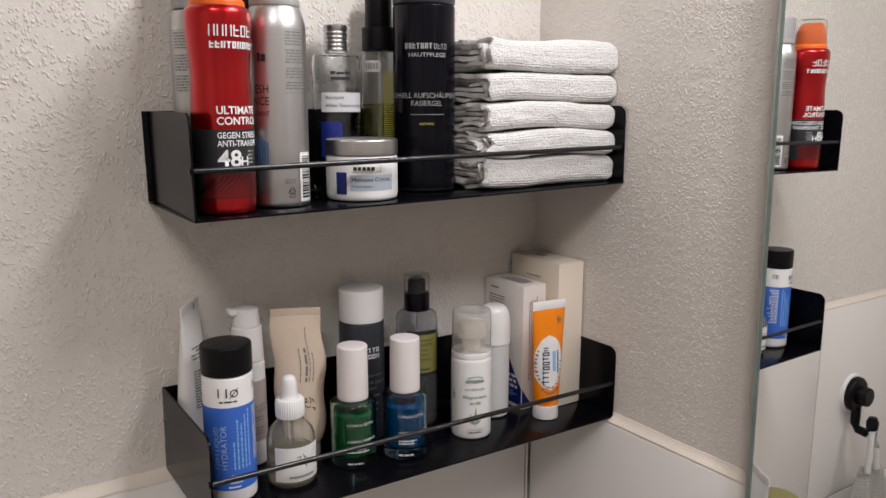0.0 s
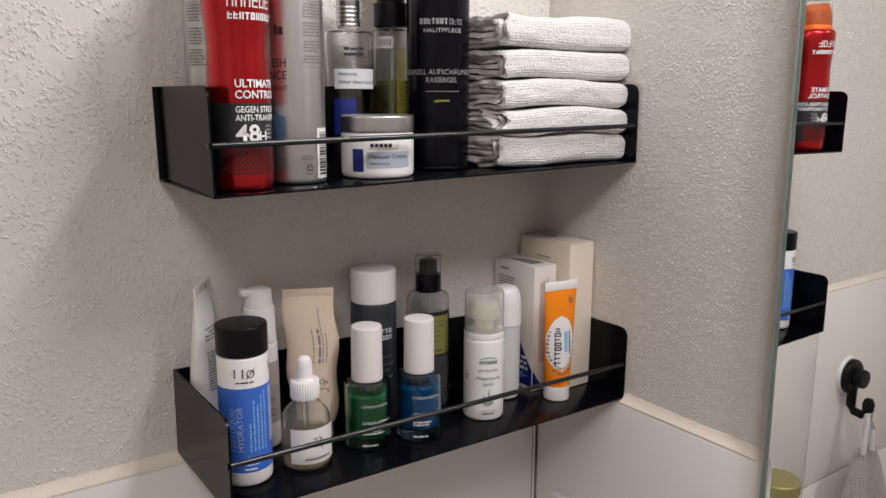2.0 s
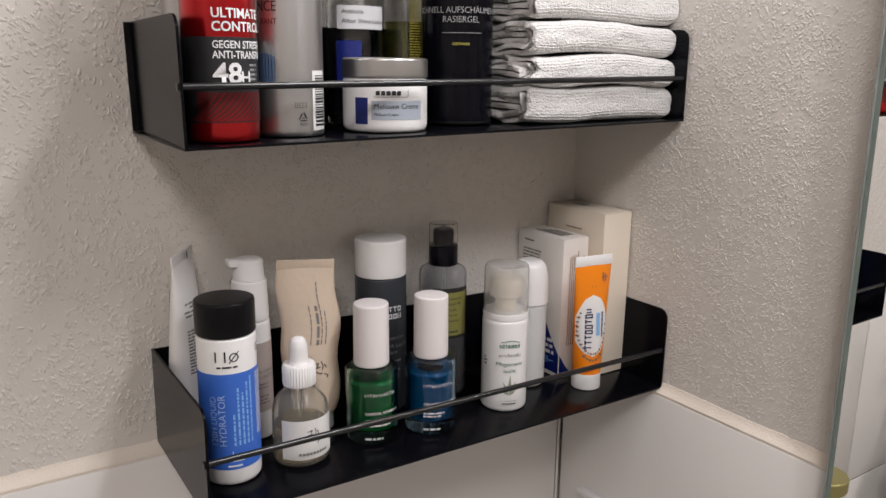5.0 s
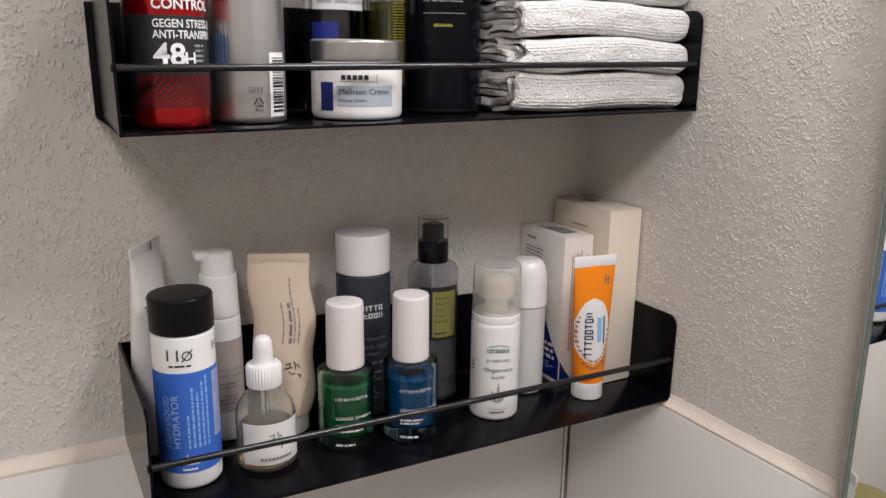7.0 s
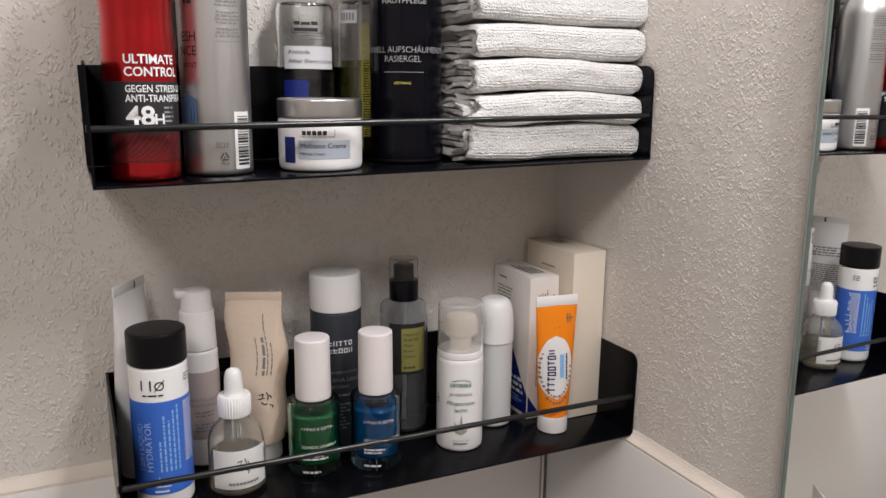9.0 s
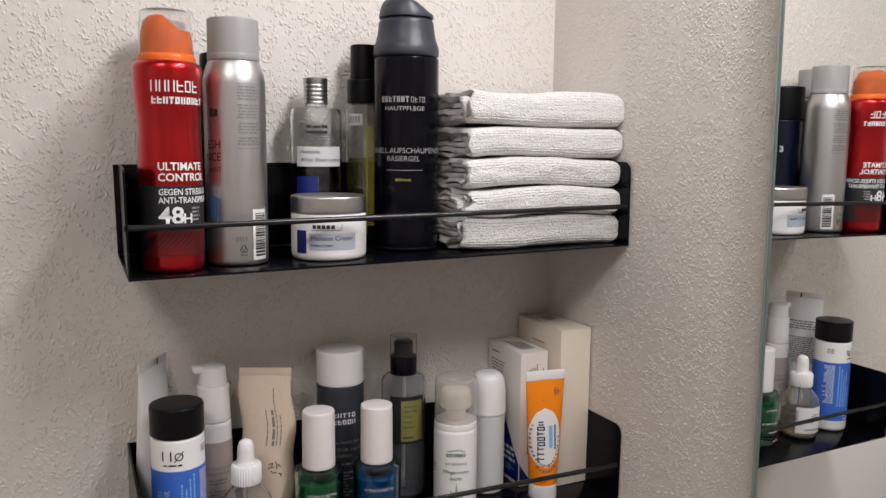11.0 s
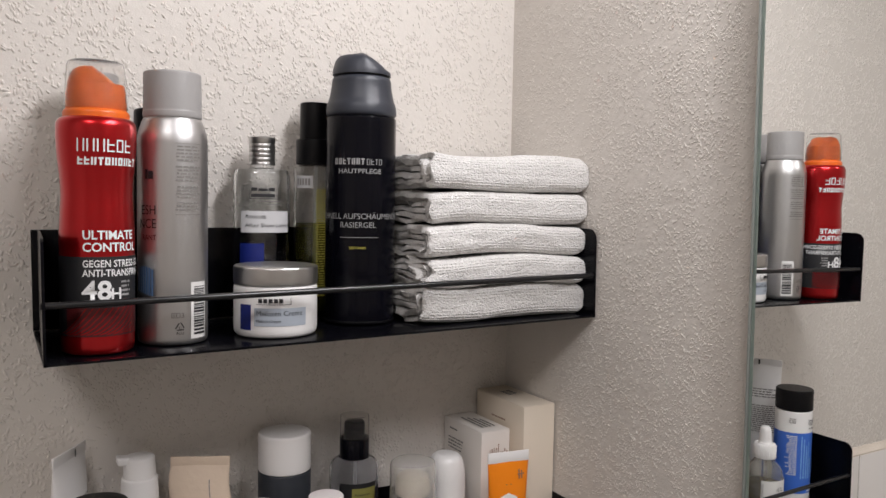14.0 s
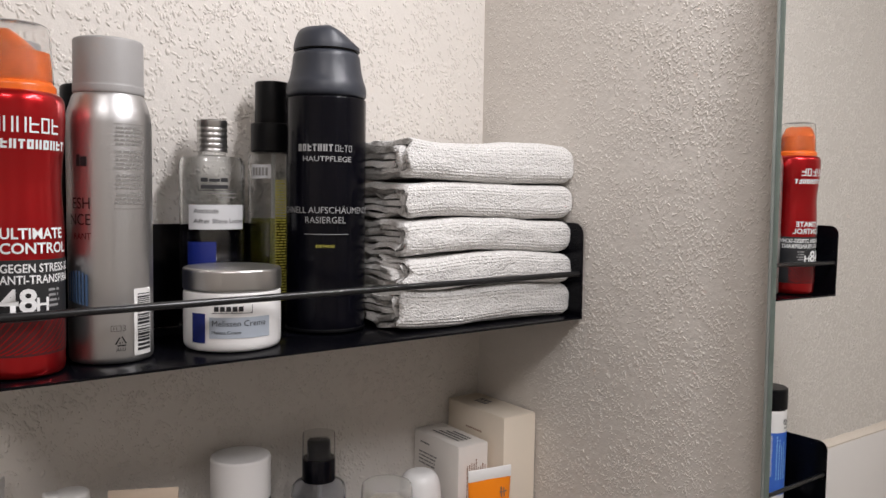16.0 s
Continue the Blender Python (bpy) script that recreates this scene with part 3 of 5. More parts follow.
def lotion_bottle():
    ob = thing("bottle", "clear glass aftershave bottle with ribbed silver cap", "bottle", up(0.299, 0.6105))
    k = 0.80
    prof = [(0.0205, 0.0), (0.0214, 0.003), (0.0214, 0.1095), (0.0200, 0.1145), (0.0085, 0.1160)]
    bm = shell(prof, 0.0017, 0.002, floor=0.004)
    inner = lathe([(0, 0.0062)] + [(0.0194, 0.0062), (0.0194, 0.052)] + [(0, 0.052)])
    for b in (bm, inner):
        for v in b.verts:
            v.co.y *= k
    part("glass_body", bm, GLASS, ob, "clear glass body")
    part("liquid", inner, material("dark_lotion", (0.035, 0.035, 0.05), 0.05, 0.0, Transmission_Weight=0.5, IOR=1.33), ob, "dark clear lotion")
    part("neck", solid([(0.0088, 0.1155), (0.0088, 0.1185)], 0.0006), GLASS, ob)
    cap = [(0.0098, 0.118)]
    for j in range(5):
        cap += [(0.0098, 0.1195 + 0.0034 * j), (0.0096, 0.1200 + 0.0034 * j), (0.0096, 0.1206 + 0.0034 * j), (0.0098, 0.1211 + 0.0034 * j)]
    cap += [(0.0098, 0.1385)]
    part("cap", lathe([(0, 0.118)] + cap + [(0.0092, 0.1392), (0, 0.1392)], 40), LID_ALU, ob, "ribbed silver cap")

    def curved(u, v, h=0.0):
        u = max(-0.0212, min(0.0212, u))
        return Vector((u, -k * math.sqrt(0.0214**2 - u * u) - 0.0004 - h, v))

    lab = patch("front_label", ob, curved, -0.0185, 0.0165, 0.0675, 0.0835, LABEL, "pale grey label", nu=20)
    words("lettering", lab, curved, "Attitude", 0.0030, INK, -0.0165, 0.0780, "LEFT")
    words("lettering", lab, curved, "After Shave Lotion", 0.0030, INK, -0.0165, 0.0715, "LEFT")
    bars("logo", ob, curved, [(-0.0125, 0.0982, -0.0085, 0.1008), (-0.0078, 0.0982, -0.0012, 0.1002), (-0.0005, 0.0982, 0.0045, 0.1008), (-0.0125, 0.0937, 0.0045, 0.0962), (-0.014, 0.0925, 0.0095, 0.0929), (0.0092, 0.0925, 0.0095, 0.0968), (-0.014, 0.0925, -0.0137, 0.0968)], INK)
    bars("small_print", ob, curved, [(-0.009, 0.0905, 0.0105, 0.0911), (-0.002, 0.0880, 0.0105, 0.0886)], INK_SOFT)
    patch("blue_square", ob, curved, -0.0190, -0.0035, 0.030, 0.0595, NAVY, "navy printed block", nu=10)


def oil_spray_bottle():
    ob = thing("spray_bottle", "clear bottle of yellow-green oil with black pump", "spray bottle", up(0.3425, 0.6135))
    prof = [(0.0158, 0.0), (0.0166, 0.002), (0.0166, 0.1145), (0.0155, 0.1175), (0.009, 0.1190)]
    part("glass_body", shell(prof, 0.0013, 0.002, floor=0.003), GLASS, ob, "clear glass body")
    part("liquid", lathe([(0, 0.0052), (0.0150, 0.0052), (0.0150, 0.074), (0, 0.074)]), YELLOW_OIL, ob, "yellow-green oil")
    part("dip_tube", wire_path([(0, 0, 0.008), (0.001, 0, 0.119)], 0.0015), MILKY, ob)
    part("pump_collar", solid([(0.0146, 0.1195), (0.0146, 0.139)], 0.001), BLACK_PLASTIC, ob)
    part("pump_cap", solid([(0.0119, 0.1388), (0.0117, 0.1675)], 0.001), BLACK_PLASTIC, ob)
    mp = round_map(ob, section(prof), 20)
    bars("small_print", ob, mp, small_print(-0.0035, 0.006, 0.100, 0.0019, 44, 60, 0.5, 0.12), INK_YELLOW)
    patch("rear_label", ob, mp, -0.021, -0.006, 0.101, 0.1105, LABEL, "pale printed band", nu=10)
    bars("logo", ob, mp, [(-0.0195 + 0.0024 * j, 0.1030, -0.0195 + 0.0024 * j + 0.0016, 0.1085) for j in range(5)], INK_SOFT)


def cream_jar(place):
    ob = thing("cream_jar", "white cream jar with satin silver lid", "jar", place)
    prof = [(0.0267, 0.0), (0.0284, 0.003), (0.0284, 0.0330), (0.0277, 0.0345)]
    part("jar_body", solid(prof, 0.0025, 72), WHITE, ob)
    part("lid", solid([(0.0281, 0.0347), (0.0287, 0.0354), (0.0287, 0.0466), (0.0272, 0.0476)], 0.0012, 72), LID_ALU, ob, "satin silver screw lid")
    mp = round_map(ob, section(prof), 0)
    lab = patch("front_label", ob, mp, -0.0125, 0.0235, 0.0085, 0.0205, PALE_BLUE, "pale blue-grey label", nu=20)
    patch("blue_square", ob, mp, -0.0245, -0.0150, 0.0055, 0.0225, NAVY, "navy printed block")
    words("lettering", lab, mp, "Melissen Creme", 0.0033, INK, -0.0110, 0.0155, "LEFT")
    words("lettering", lab, mp, "Melissa Cream", 0.0019, INK, -0.0110, 0.0110, "LEFT")
    bars("logo", ob, mp, [(-0.0095 + 0.0034 * j, 0.0240, -0.0095 + 0.0034 * j + 0.0026, 0.0268) for j in range(5)] + [(-0.011, 0.0228, 0.012, 0.0231), (0.0117, 0.0228, 0.012, 0.0275)], INK)


def shaving_gel_can():
    ob = thing("shaving_gel_can", "black shaving gel can with anthracite sculpted cap", "spray can", up(0.364, 0.5735), tall=0.979)
    prof = [(0.0250, 0.0), (0.0264, 0.0015), (0.0264, 0.1568)]
    part("body", solid(prof, 0.0008, 72), BLACK_GLOSS, ob)
    part("bottom_rim", lathe(fillet([(0.0262, 0.0008), (0.0268, 0.0008), (0.0268, 0.0028), (0.0262, 0.0028)], 0.0006), loop=True), BLACK_PLASTIC, ob)
    part("collar", solid([(0.0265, 0.1572), (0.0265, 0.1652), (0.0243, 0.1705), (0.0226, 0.1790), (0.0219, 0.1885)], 0.004, 72), ANTHRACITE, ob)
    part("cap_groove", solid([(0.0210, 0.1883), (0.0210, 0.1897)], 0.0003), BLACK_PLASTIC, ob)
    bm = lathe([(0, 0.1893)] + fillet([(0.0219, 0.1893), (0.0217, 0.1935), (0.0190, 0.2025), (0.012, 0.2050)], 0.004) + [(0, 0.2045)], 56)
    for v in bm.verts:
        if v.co.z > 0.192:
            k = min(1, (v.co.z - 0.192) / 0.010)
            v.co.z -= max(0.0, v.co.x * 0.9 - v.co.y * 0.2 + 0.001) * 0.50 * k
            if abs(v.co.y) < 0.010 and abs(v.co.x) < 0.013 and v.co.z > 0.19:
                v.co.z -= 0.0012
    part("push_cap", bm, ANTHRACITE, ob, "anthracite sloped push button")
    mp = round_map(ob, 0.0264, 0)
    logo(ob, mp, -0.0185, 0.1205, 0.1252, 0.0034, 7, INK_GREY, 3, 0.34)
    logo(ob, mp, 0.0060, 0.1205, 0.1248, 0.0031, 4, INK_GREY, 8, 0.16)
    words("lettering", ob, mp, "HAUTPFLEGE", 0.0033, INK_GREY, 0.001, 0.1140, bold=0.02, wide=1.15)
    words("lettering", ob, mp, "SCHNELL AUFSCHÄUMENDES", 0.0042, INK_GREY, 0.0015, 0.0800, wide=0.92)
    words("lettering", ob, mp, "RASIERGEL", 0.0042, INK_GREY, 0.0, 0.0735, wide=0.92)
    bars("print_line", ob, mp, [(-0.0135, 0.0660, 0.0155, 0.0664)], INK_GREY)
    words("lettering", ob, mp, "SEETANG", 0.0018, INK_YELLOW, 0.0, 0.0575, wide=1.1)


def folded_towel(place, x0, x1, thick, seed, front, sag=0.0, dip=0.0):
    """A terry towel folded into a strip: nested folds round the front edge, their wavy ends showing at the side."""
    rng = random.Random(seed)
    bm = bmesh.new()
    depth = 0.098
    layers = 3
    t = thick / (2 * layers + 0.1)
    for lay in range(layers):
        hh = thick / 2 - t * lay - t / 2
        pull = (0.0, 0.0075, 0.0125)[lay]
        base = hh + 0.002 + pull
        centre = [(depth - k / 13 * (depth - base), -hh) for k in range(14)]
        bend = 60 if lay == 0 else 26
        for k in range(1, bend):
            a = -math.pi / 2 - math.pi * k / bend
            flat = math.copysign(abs(math.sin(a)) ** 0.55, math.sin(a))
            centre.append((base - hh * 0.92 * abs(math.cos(a)) ** 0.62, hh * flat))
        centre += [(base + k / 13 * (depth - base), hh) for k in range(14)]
        n = len(centre)
        norms = []
        for k in range(n):
            a, b = centre[max(k - 1, 0)], centre[min(k + 1, n - 1)]
            d = Vector((b[0] - a[0], b[1] - a[1])).normalized()
            norms.append((-d.y, d.x))
        loop = [(c[0] + m[0] * t * 0.44, c[1] + m[1] * t * 0.44) for c, m in zip(centre, norms)]
        loop += [(c[0] - m[0] * t * 0.41, c[1] - m[1] * t * 0.41) for c, m in zip(reversed(centre), reversed(norms))]
        left = x0 if lay == 0 else x0 + rng.uniform(-0.004, 0.003)
        nx = 190 if lay == 0 else 70
        grid = []
        for i in range(nx + 1):
            f = i / nx
            x = left + (x1 - left) * f
            swell = 1.0
            if x > x1 - 0.007:
                swell = math.sqrt(max(0.03, 1 - ((x - x1 + 0.007) / 0.007) ** 2 * 0.50))
            if lay == 0 and x < x0 + 0.003:
                swell = 0.93 + 0.07 * (x - x0) / 0.003
            out = max(0.0, 1 - (x - left) / 0.030) ** 2
            row = []
            for y, z in loop:
                p = Vector((x * 11 + seed * 7.3, y * 14, z * 22 + lay * 3))
                dz = noise.noise(p) * 0.0013 + noise.noise(p * 4.5) * 0.0006
                dy = noise.noise(p + Vector((9, 2, 4))) * 0.0020 + noise.noise(p * 5 + Vector((1, 8, 2))) * 0.0008
                dz += out * 0.0042 * noise.noise(Vector((seed * 1.7, y * 46, z * 28 + lay * 0.35)))
                rib = 0.0
                if y < 0.016:
                    row_wave = math.sin(z / 0.0021 * 2 * math.pi + noise.noise(Vector((x * 40, seed, z * 40))) * 1.8)
                    rib = 0.00030 * row_wave + 0.00030 * noise.noise(Vector((x * 480, y * 200, z * 480 + seed)))
                wave = sag * math.sin(math.pi * f) - 0.0010 * math.sin(f * 7 + seed)
                zz = z * swell
                if z > 0:
                    wave += dip * math.sin(2 * math.pi * max(0.0, (x - x0) / (x1 - x0)) ** 0.85) * z / thick * 2
                yy = y * (0.25 + 0.75 * swell) + (1 - swell) * 0.004 + dy - rib
                fray = out * (0.005 * noise.noise(Vector((y * 90, z * 150, seed * 3.1))) + 0.004 * noise.noise(Vector((y * 30, z * 40 + lay, seed))))
                row.append(bm.verts.new((x + fray, front + yy, thick / 2 + zz + dz - wave)))
            grid.append(row)
        m = len(loop)
        for a, b in zip(grid, grid[1:]):
            for k in range(m):
                bm.faces.new((a[k], a[(k + 1) % m], b[(k + 1) % m], b[k]))
        for end in (grid[0], grid[-1]):
            for k in range(n - 1):
                bm.faces.new((end[k], end[k + 1], end[m - 2 - k], end[m - 1 - k]))
    ob = link_mesh("folded_towel", bm, TERRY, sharp=80)
    ob.location = place
    return tagged(ob, "folded white terry hand towel lying in a stack", "towel", "stack of folded towels")


red_spray_can()
silver_spray_can()
rear_can()
rear_black_can()
lotion_bottle()
oil_spray_bottle()
cream_jar(up(0.291, 0.5515))
shaving_gel_can()
stack = up(0.465, 0.0)[2] + 0.0005
for n, (z0, x0, x1, th, front, dip) in enumerate((
        (0.0, 0.3945, 0.5444, 0.0258, 0.5215, 0.0), (0.0262, 0.3975, 0.5446, 0.0228, 0.5195, 0.0), (0.0494, 0.3975, 0.5446, 0.0240, 0.5215, 0.0),
        (0.0738, 0.3990, 0.5462, 0.0248, 0.5230, 0.0008), (0.0986, 0.3995, 0.5472, 0.0285, 0.5225, 0.0026))):
    folded_towel((0, 0, stack + z0), x0, x1, th, n + 3, front, -0.0004, dip)


# ---- lower shelf ----
def blue_bottle():
    ob = thing("bottle", "white and blue toner bottle with black cap", "bottle", low(0.1765, 0.5605), tall=0.949)
    prof = [(0.0178, 0.0), (0.0190, 0.0025), (0.0190, 0.1065)]
    part("body", solid(prof, 0.002, 64), WHITE, ob)
    part("cap", solid([(0.0193, 0.1068), (0.0193, 0.1290), (0.0187, 0.1305)], 0.0015, 64), BLACK_PLASTIC, ob, "black cylindrical cap")
    mp = round_map(ob, 0.0190, -7)
    patch("blue_print", ob, mp, -0.0596, 0.0596, 0.0125, 0.0825, BLUE, "cornflower blue print", nu=64, nv=2)
    bars("logo", ob, mp, [(-0.0078, 0.0910, -0.0068, 0.0985), (-0.0020, 0.0910, -0.0010, 0.0985)], INK)
    bm = bmesh.new()
    n = 24
    a = [bm.verts.new(mp(0.0040 + 0.0030 * math.cos(2 * math.pi * k / n), 0.0942 + 0.0032 * math.sin(2 * math.pi * k / n), 0.0002)) for k in range(n)]
    b = [bm.verts.new(mp(0.0040 + 0.0022 * math.cos(2 * math.pi * k / n), 0.0942 + 0.0024 * math.sin(2 * math.pi * k / n), 0.0002)) for k in range(n)]
    for k in range(n):
        bm.faces.new((a[k], a[(k + 1) % n], b[(k + 1) % n], b[k]))
    bm.faces.new([bm.verts.new(mp(u, v, 0.00025)) for u, v in ((0.0006, 0.0904), (0.0011, 0.0900), (0.0074, 0.0980), (0.0069, 0.0984))])
    link_mesh("logo", bm, INK, ob)
    bars("logo", ob, mp, [(-0.0070, 0.0868, -0.0044, 0.0880), (-0.0035, 0.0868, 0.0022, 0.0880), (0.0031, 0.0868, 0.0060, 0.0880)], INK)
    words("lettering", ob, mp, "120H LIQUID", 0.0040, material("pale_blue_ink", (0.30, 0.45, 0.85), 0.5), -0.0088, 0.030, "LEFT", 90, wide=1.1)
    words("lettering", ob, mp, "HYDRATOR", 0.0044, material("paler_blue_ink", (0.42, 0.56, 0.88), 0.5), -0.0030, 0.030, "LEFT", 90, wide=1.1)
    for k, ln in enumerate((0.024, 0.042, 0.038, 0.046, 0.050)):
        rects = small_print(0, ln, 0, 0.0024, 1, 70 + k, 0.55, 0.0)
        bars("small_print", ob, mp, [(0.0016 + 0.0030 * k + v0 * 0, 0.0300 + u0, 0.0016 + 0.0030 * k + 0.0012, 0.0300 + u1) for u0, v0, u1, v1 in rects], INK_BLUE)
    bars("print_mark", ob, mp, [(-0.0020, 0.0185, 0.0075, 0.0192), (0.0000, 0.0192, 0.0006, 0.0260), (-0.003, 0.0145, 0.006, 0.0158)], INK_WHITE)
    mp2 = round_map(ob, 0.0190, 75)
    bars("small_print", ob, mp2, small_print(-0.008, 0.004, 0.0790, 0.0021, 22, 80, 0.5, 0.4), INK_WHITE)
    bars("small_print", ob, mp2, small_print(-0.006, 0.002, 0.0990, 0.0021, 3, 81, 0.5, 0.4), INK_SOFT)


def loft(rows, seg=40):
    """A tube body: rows of (z, half width, half depth, x, y); width runs along local x."""
    bm = bmesh.new()
    rings = []
    for z, a, b, x, y in rows:
        rings.append([bm.verts.new((x + a * math.cos(q), y + b * math.sin(q), z)) for q in (2 * math.pi * k / seg for k in range(seg))])
    for p, q in zip(rings, rings[1:]):
        for k in range(seg):
            bm.faces.new((p[k], p[(k + 1) % seg], q[(k + 1) % seg], q[k]))
    bm.faces.new(rings[0])
    bm.faces.new(list(reversed(rings[-1])))
    return bm


def loft_map(rows, lift=0.0003):
    zs = [r[0] for r in rows]
    cols = [[r[k] for r in rows] for k in range(1, 5)]

    def place(u, v, h=0.0):
        a, b, x, y = (float(np.interp(v, zs, c)) for c in cols)
        s = max(-0.995, min(0.995, u / a))
        return Vector((x + a * s, y - b * math.sqrt(1 - s * s) - lift - h, v))

    return place


def tube_rows(z0, z1, r, wide, lean=(0, 0), n=14, fold=0.9, full=0.62):
    rows = []
    for k in range(n + 1):
        f = k / n
        g = f**fold
        depth = max(0.0007, r * (1 - f) ** full if f < 1 else 0.0007)
        rows.append((z0 + (z1 - z0) * f, r + (wide - r) * g, depth, lean[0] * f, lean[1] * f))
    return rows


def crimped_tube(name, label, place, turn, rows, mat, crimp, crimp_mat, cap_r, cap_h, cap_mat, cap_label, tall=1.0):
    ob = thing(name, label, "tube", place, turn=(0, 0, turn), tall=tall)
    part("body", loft(rows), mat, ob)
    z, a, _, x, y = rows[-1]
    bm = block(x - a, x + a, y - 0.0007, y + 0.0007, z - 0.0005, z + crimp, 0.0003)
    part("crimp", bm, crimp_mat, ob, "flat crimped end")
    part("cap", solid([(cap_r - 0.0004, 0.0), (cap_r, 0.001), (cap_r - 0.0003, cap_h)], 0.001), cap_mat, ob, cap_label)
    return ob


def white_tube():
    rows = tube_rows(0.012, 0.146, 0.0158, 0.0205, (0.003, 0.0), fold=1.0, full=0.5)
    ob = crimped_tube("tube", "white squeeze tube with grey print standing on cap", low(0.1632, 0.6085), 56, rows, WHITE_MATT, 0.007, WHITE_MATT, 0.0135, 0.013, WHITE_MATT, "white screw cap", 0.95)
    turned = loft_map(rows)
    z = rows[-1][0]
    bars("print_mark", ob, turned, [(0.0030, z + 0.0005, 0.0048, z + 0.0062)], INK, 0.0012)
    bars("small_print", ob, turned, small_print(-0.016, 0.016, 0.118, 0.0030, 4, 90, 0.5, 0.4, True), INK_SOFT)
    bars("small_print", ob, turned, small_print(-0.015, 0.015, 0.098, 0.0024, 14, 91, 0.5, 0.15), INK_SOFT)

    def rear(u, v, h=0.0):
        zs = [r[0] for r in rows]
        a, b, x, y = (float(np.interp(v, zs, [r[k] for r in rows])) for k in range(1, 5))
        s = max(-0.995, min(0.995, u / a))
        return Vector((x - a * s, y + b * math.sqrt(1 - s * s) + 0.0003 + h, v))

    bars("small_print", ob, rear, small_print(0.008, 0.0165, 0.128, 0.0030, 8, 92, 0.4, 0.5), INK)
    bars("print_mark", ob, rear, [(0.0125, 0.024, 0.0150, 0.034), (0.013, 0.042, 0.0145, 0.060)], INK)


def pump_bottle():
    ob = thing("pump_bottle", "white pump bottle with taupe label", "pump bottle", low(0.2101, 0.6089), tall=0.937)
    prof = [(0.0130, 0.0), (0.0138, 0.002), (0.0138, 0.094), (0.0130, 0.0965)]
    part("body", solid(prof, 0.0015), WHITE, ob)
    part("collar", solid([(0.0134, 0.0967), (0.0130, 0.110), (0.0124, 0.1285)], 0.0015), WHITE_MATT, ob)
    bm = lathe([(0, 0.1287)] + fillet([(0.0112, 0.1287), (0.0108, 0.136), (0.0104, 0.1440), (0.006, 0.1455)], 0.0015) + [(0, 0.1455)])
    block(-0.0155, -0.004, -0.0052, 0.0052, 0.1385, 0.1450, 0.002, 3, bm)
    for v in bm.verts:
        if v.co.x < -0.0108:
            v.co.z += (-0.0108 - v.co.x) * 0.3
    part("pump_head", bm, WHITE_MATT, ob, "white pump head with short spout")
    mp = round_map(ob, section(prof), 12)
    lab = patch("front_label", ob, mp, -0.020, 0.020, 0.0235, 0.0800, TAUPE, "taupe printed label", nu=24)
    words("lettering", lab, mp, "REVITALISING", 0.0027, INK_SOFT, 0.0008, 0.0555)
    words("lettering", lab, mp, "MOISTURISER", 0.0027, INK_SOFT, 0.0008, 0.0510)
    bars("small_print", ob, mp, small_print(-0.009, 0.009, 0.047, 0.0028, 2, 95, 0.5, 0.3, True) + small_print(-0.008, 0.009, 0.037, 0.0028, 3, 96, 0.5, 0.3, True), INK_SOFT)


def beige_tube():
    rows = tube_rows(0.016, 0.1305, 0.0165, 0.0212, (-0.004, 0.003), fold=0.5)
    rows = [(z, a * (1 + 0.10 * math.sin(math.pi * k / 14)), b, x + 0.0015 * math.sin(k * 0.9), y) for k, (z, a, b, x, y) in enumerate(rows)]
    ob = crimped_tube("tube", "beige creased squeeze tube standing on white cap", low(0.2535, 0.5975), -24, rows, BEIGE, 0.0065, BEIGE, 0.0142, 0.017, WHITE, "white screw cap", 0.957)
    mp = loft_map(rows)
    for k, (u, z0, ln) in enumerate(((0.0000, 0.072, 0.030), (0.0045, 0.072, 0.030), (0.0078, 0.072, 0.048), (0.0108, 0.072, 0.026))):
        rects = small_print(0, ln, 0, 0.0026 if k != 1 else 0.0042, 1, 100 + k, 0.5, 0.0)
        bars("small_print", ob, mp, [(u, z0 + u0, u + (0.0008 if k != 1 else 0.0020), z0 + u1) for u0, v0, u1, v1 in rects], INK_SOFT)
    script_mark(ob, mp, 0.0075, 0.052, 1.1)


def script_mark(ob, mp, u0, v0, k, mat=None):
    """A few brush strokes standing in for script that cannot be read."""
    strokes = (((-4, 4), (-1, 5), (-2, 2)), ((-5, 1), (0, 2)), ((1, 6), (2, 3), (1, 0)), ((-3, -1), (-1, -3), (1, -2)), ((3, 4), (4, 1)), ((2, -3), (4, -4), (3, -6)))
    bm = bmesh.new()
    for line in strokes:
        for (a, b), (c, d) in zip(line, line[1:]):
            n = Vector((b - d, c - a)).normalized() * 0.38
            bm.faces.new([bm.verts.new(mp(u0 + k * 0.001 * (p + s * n.x), v0 + k * 0.001 * (q + s * n.y), 0.0003)) for p, q, s in ((a, b, 1), (c, d, 0.6), (c, d, -0.6), (a, b, -1))])
    return link_mesh("brush_script", bm, mat or INK, ob)


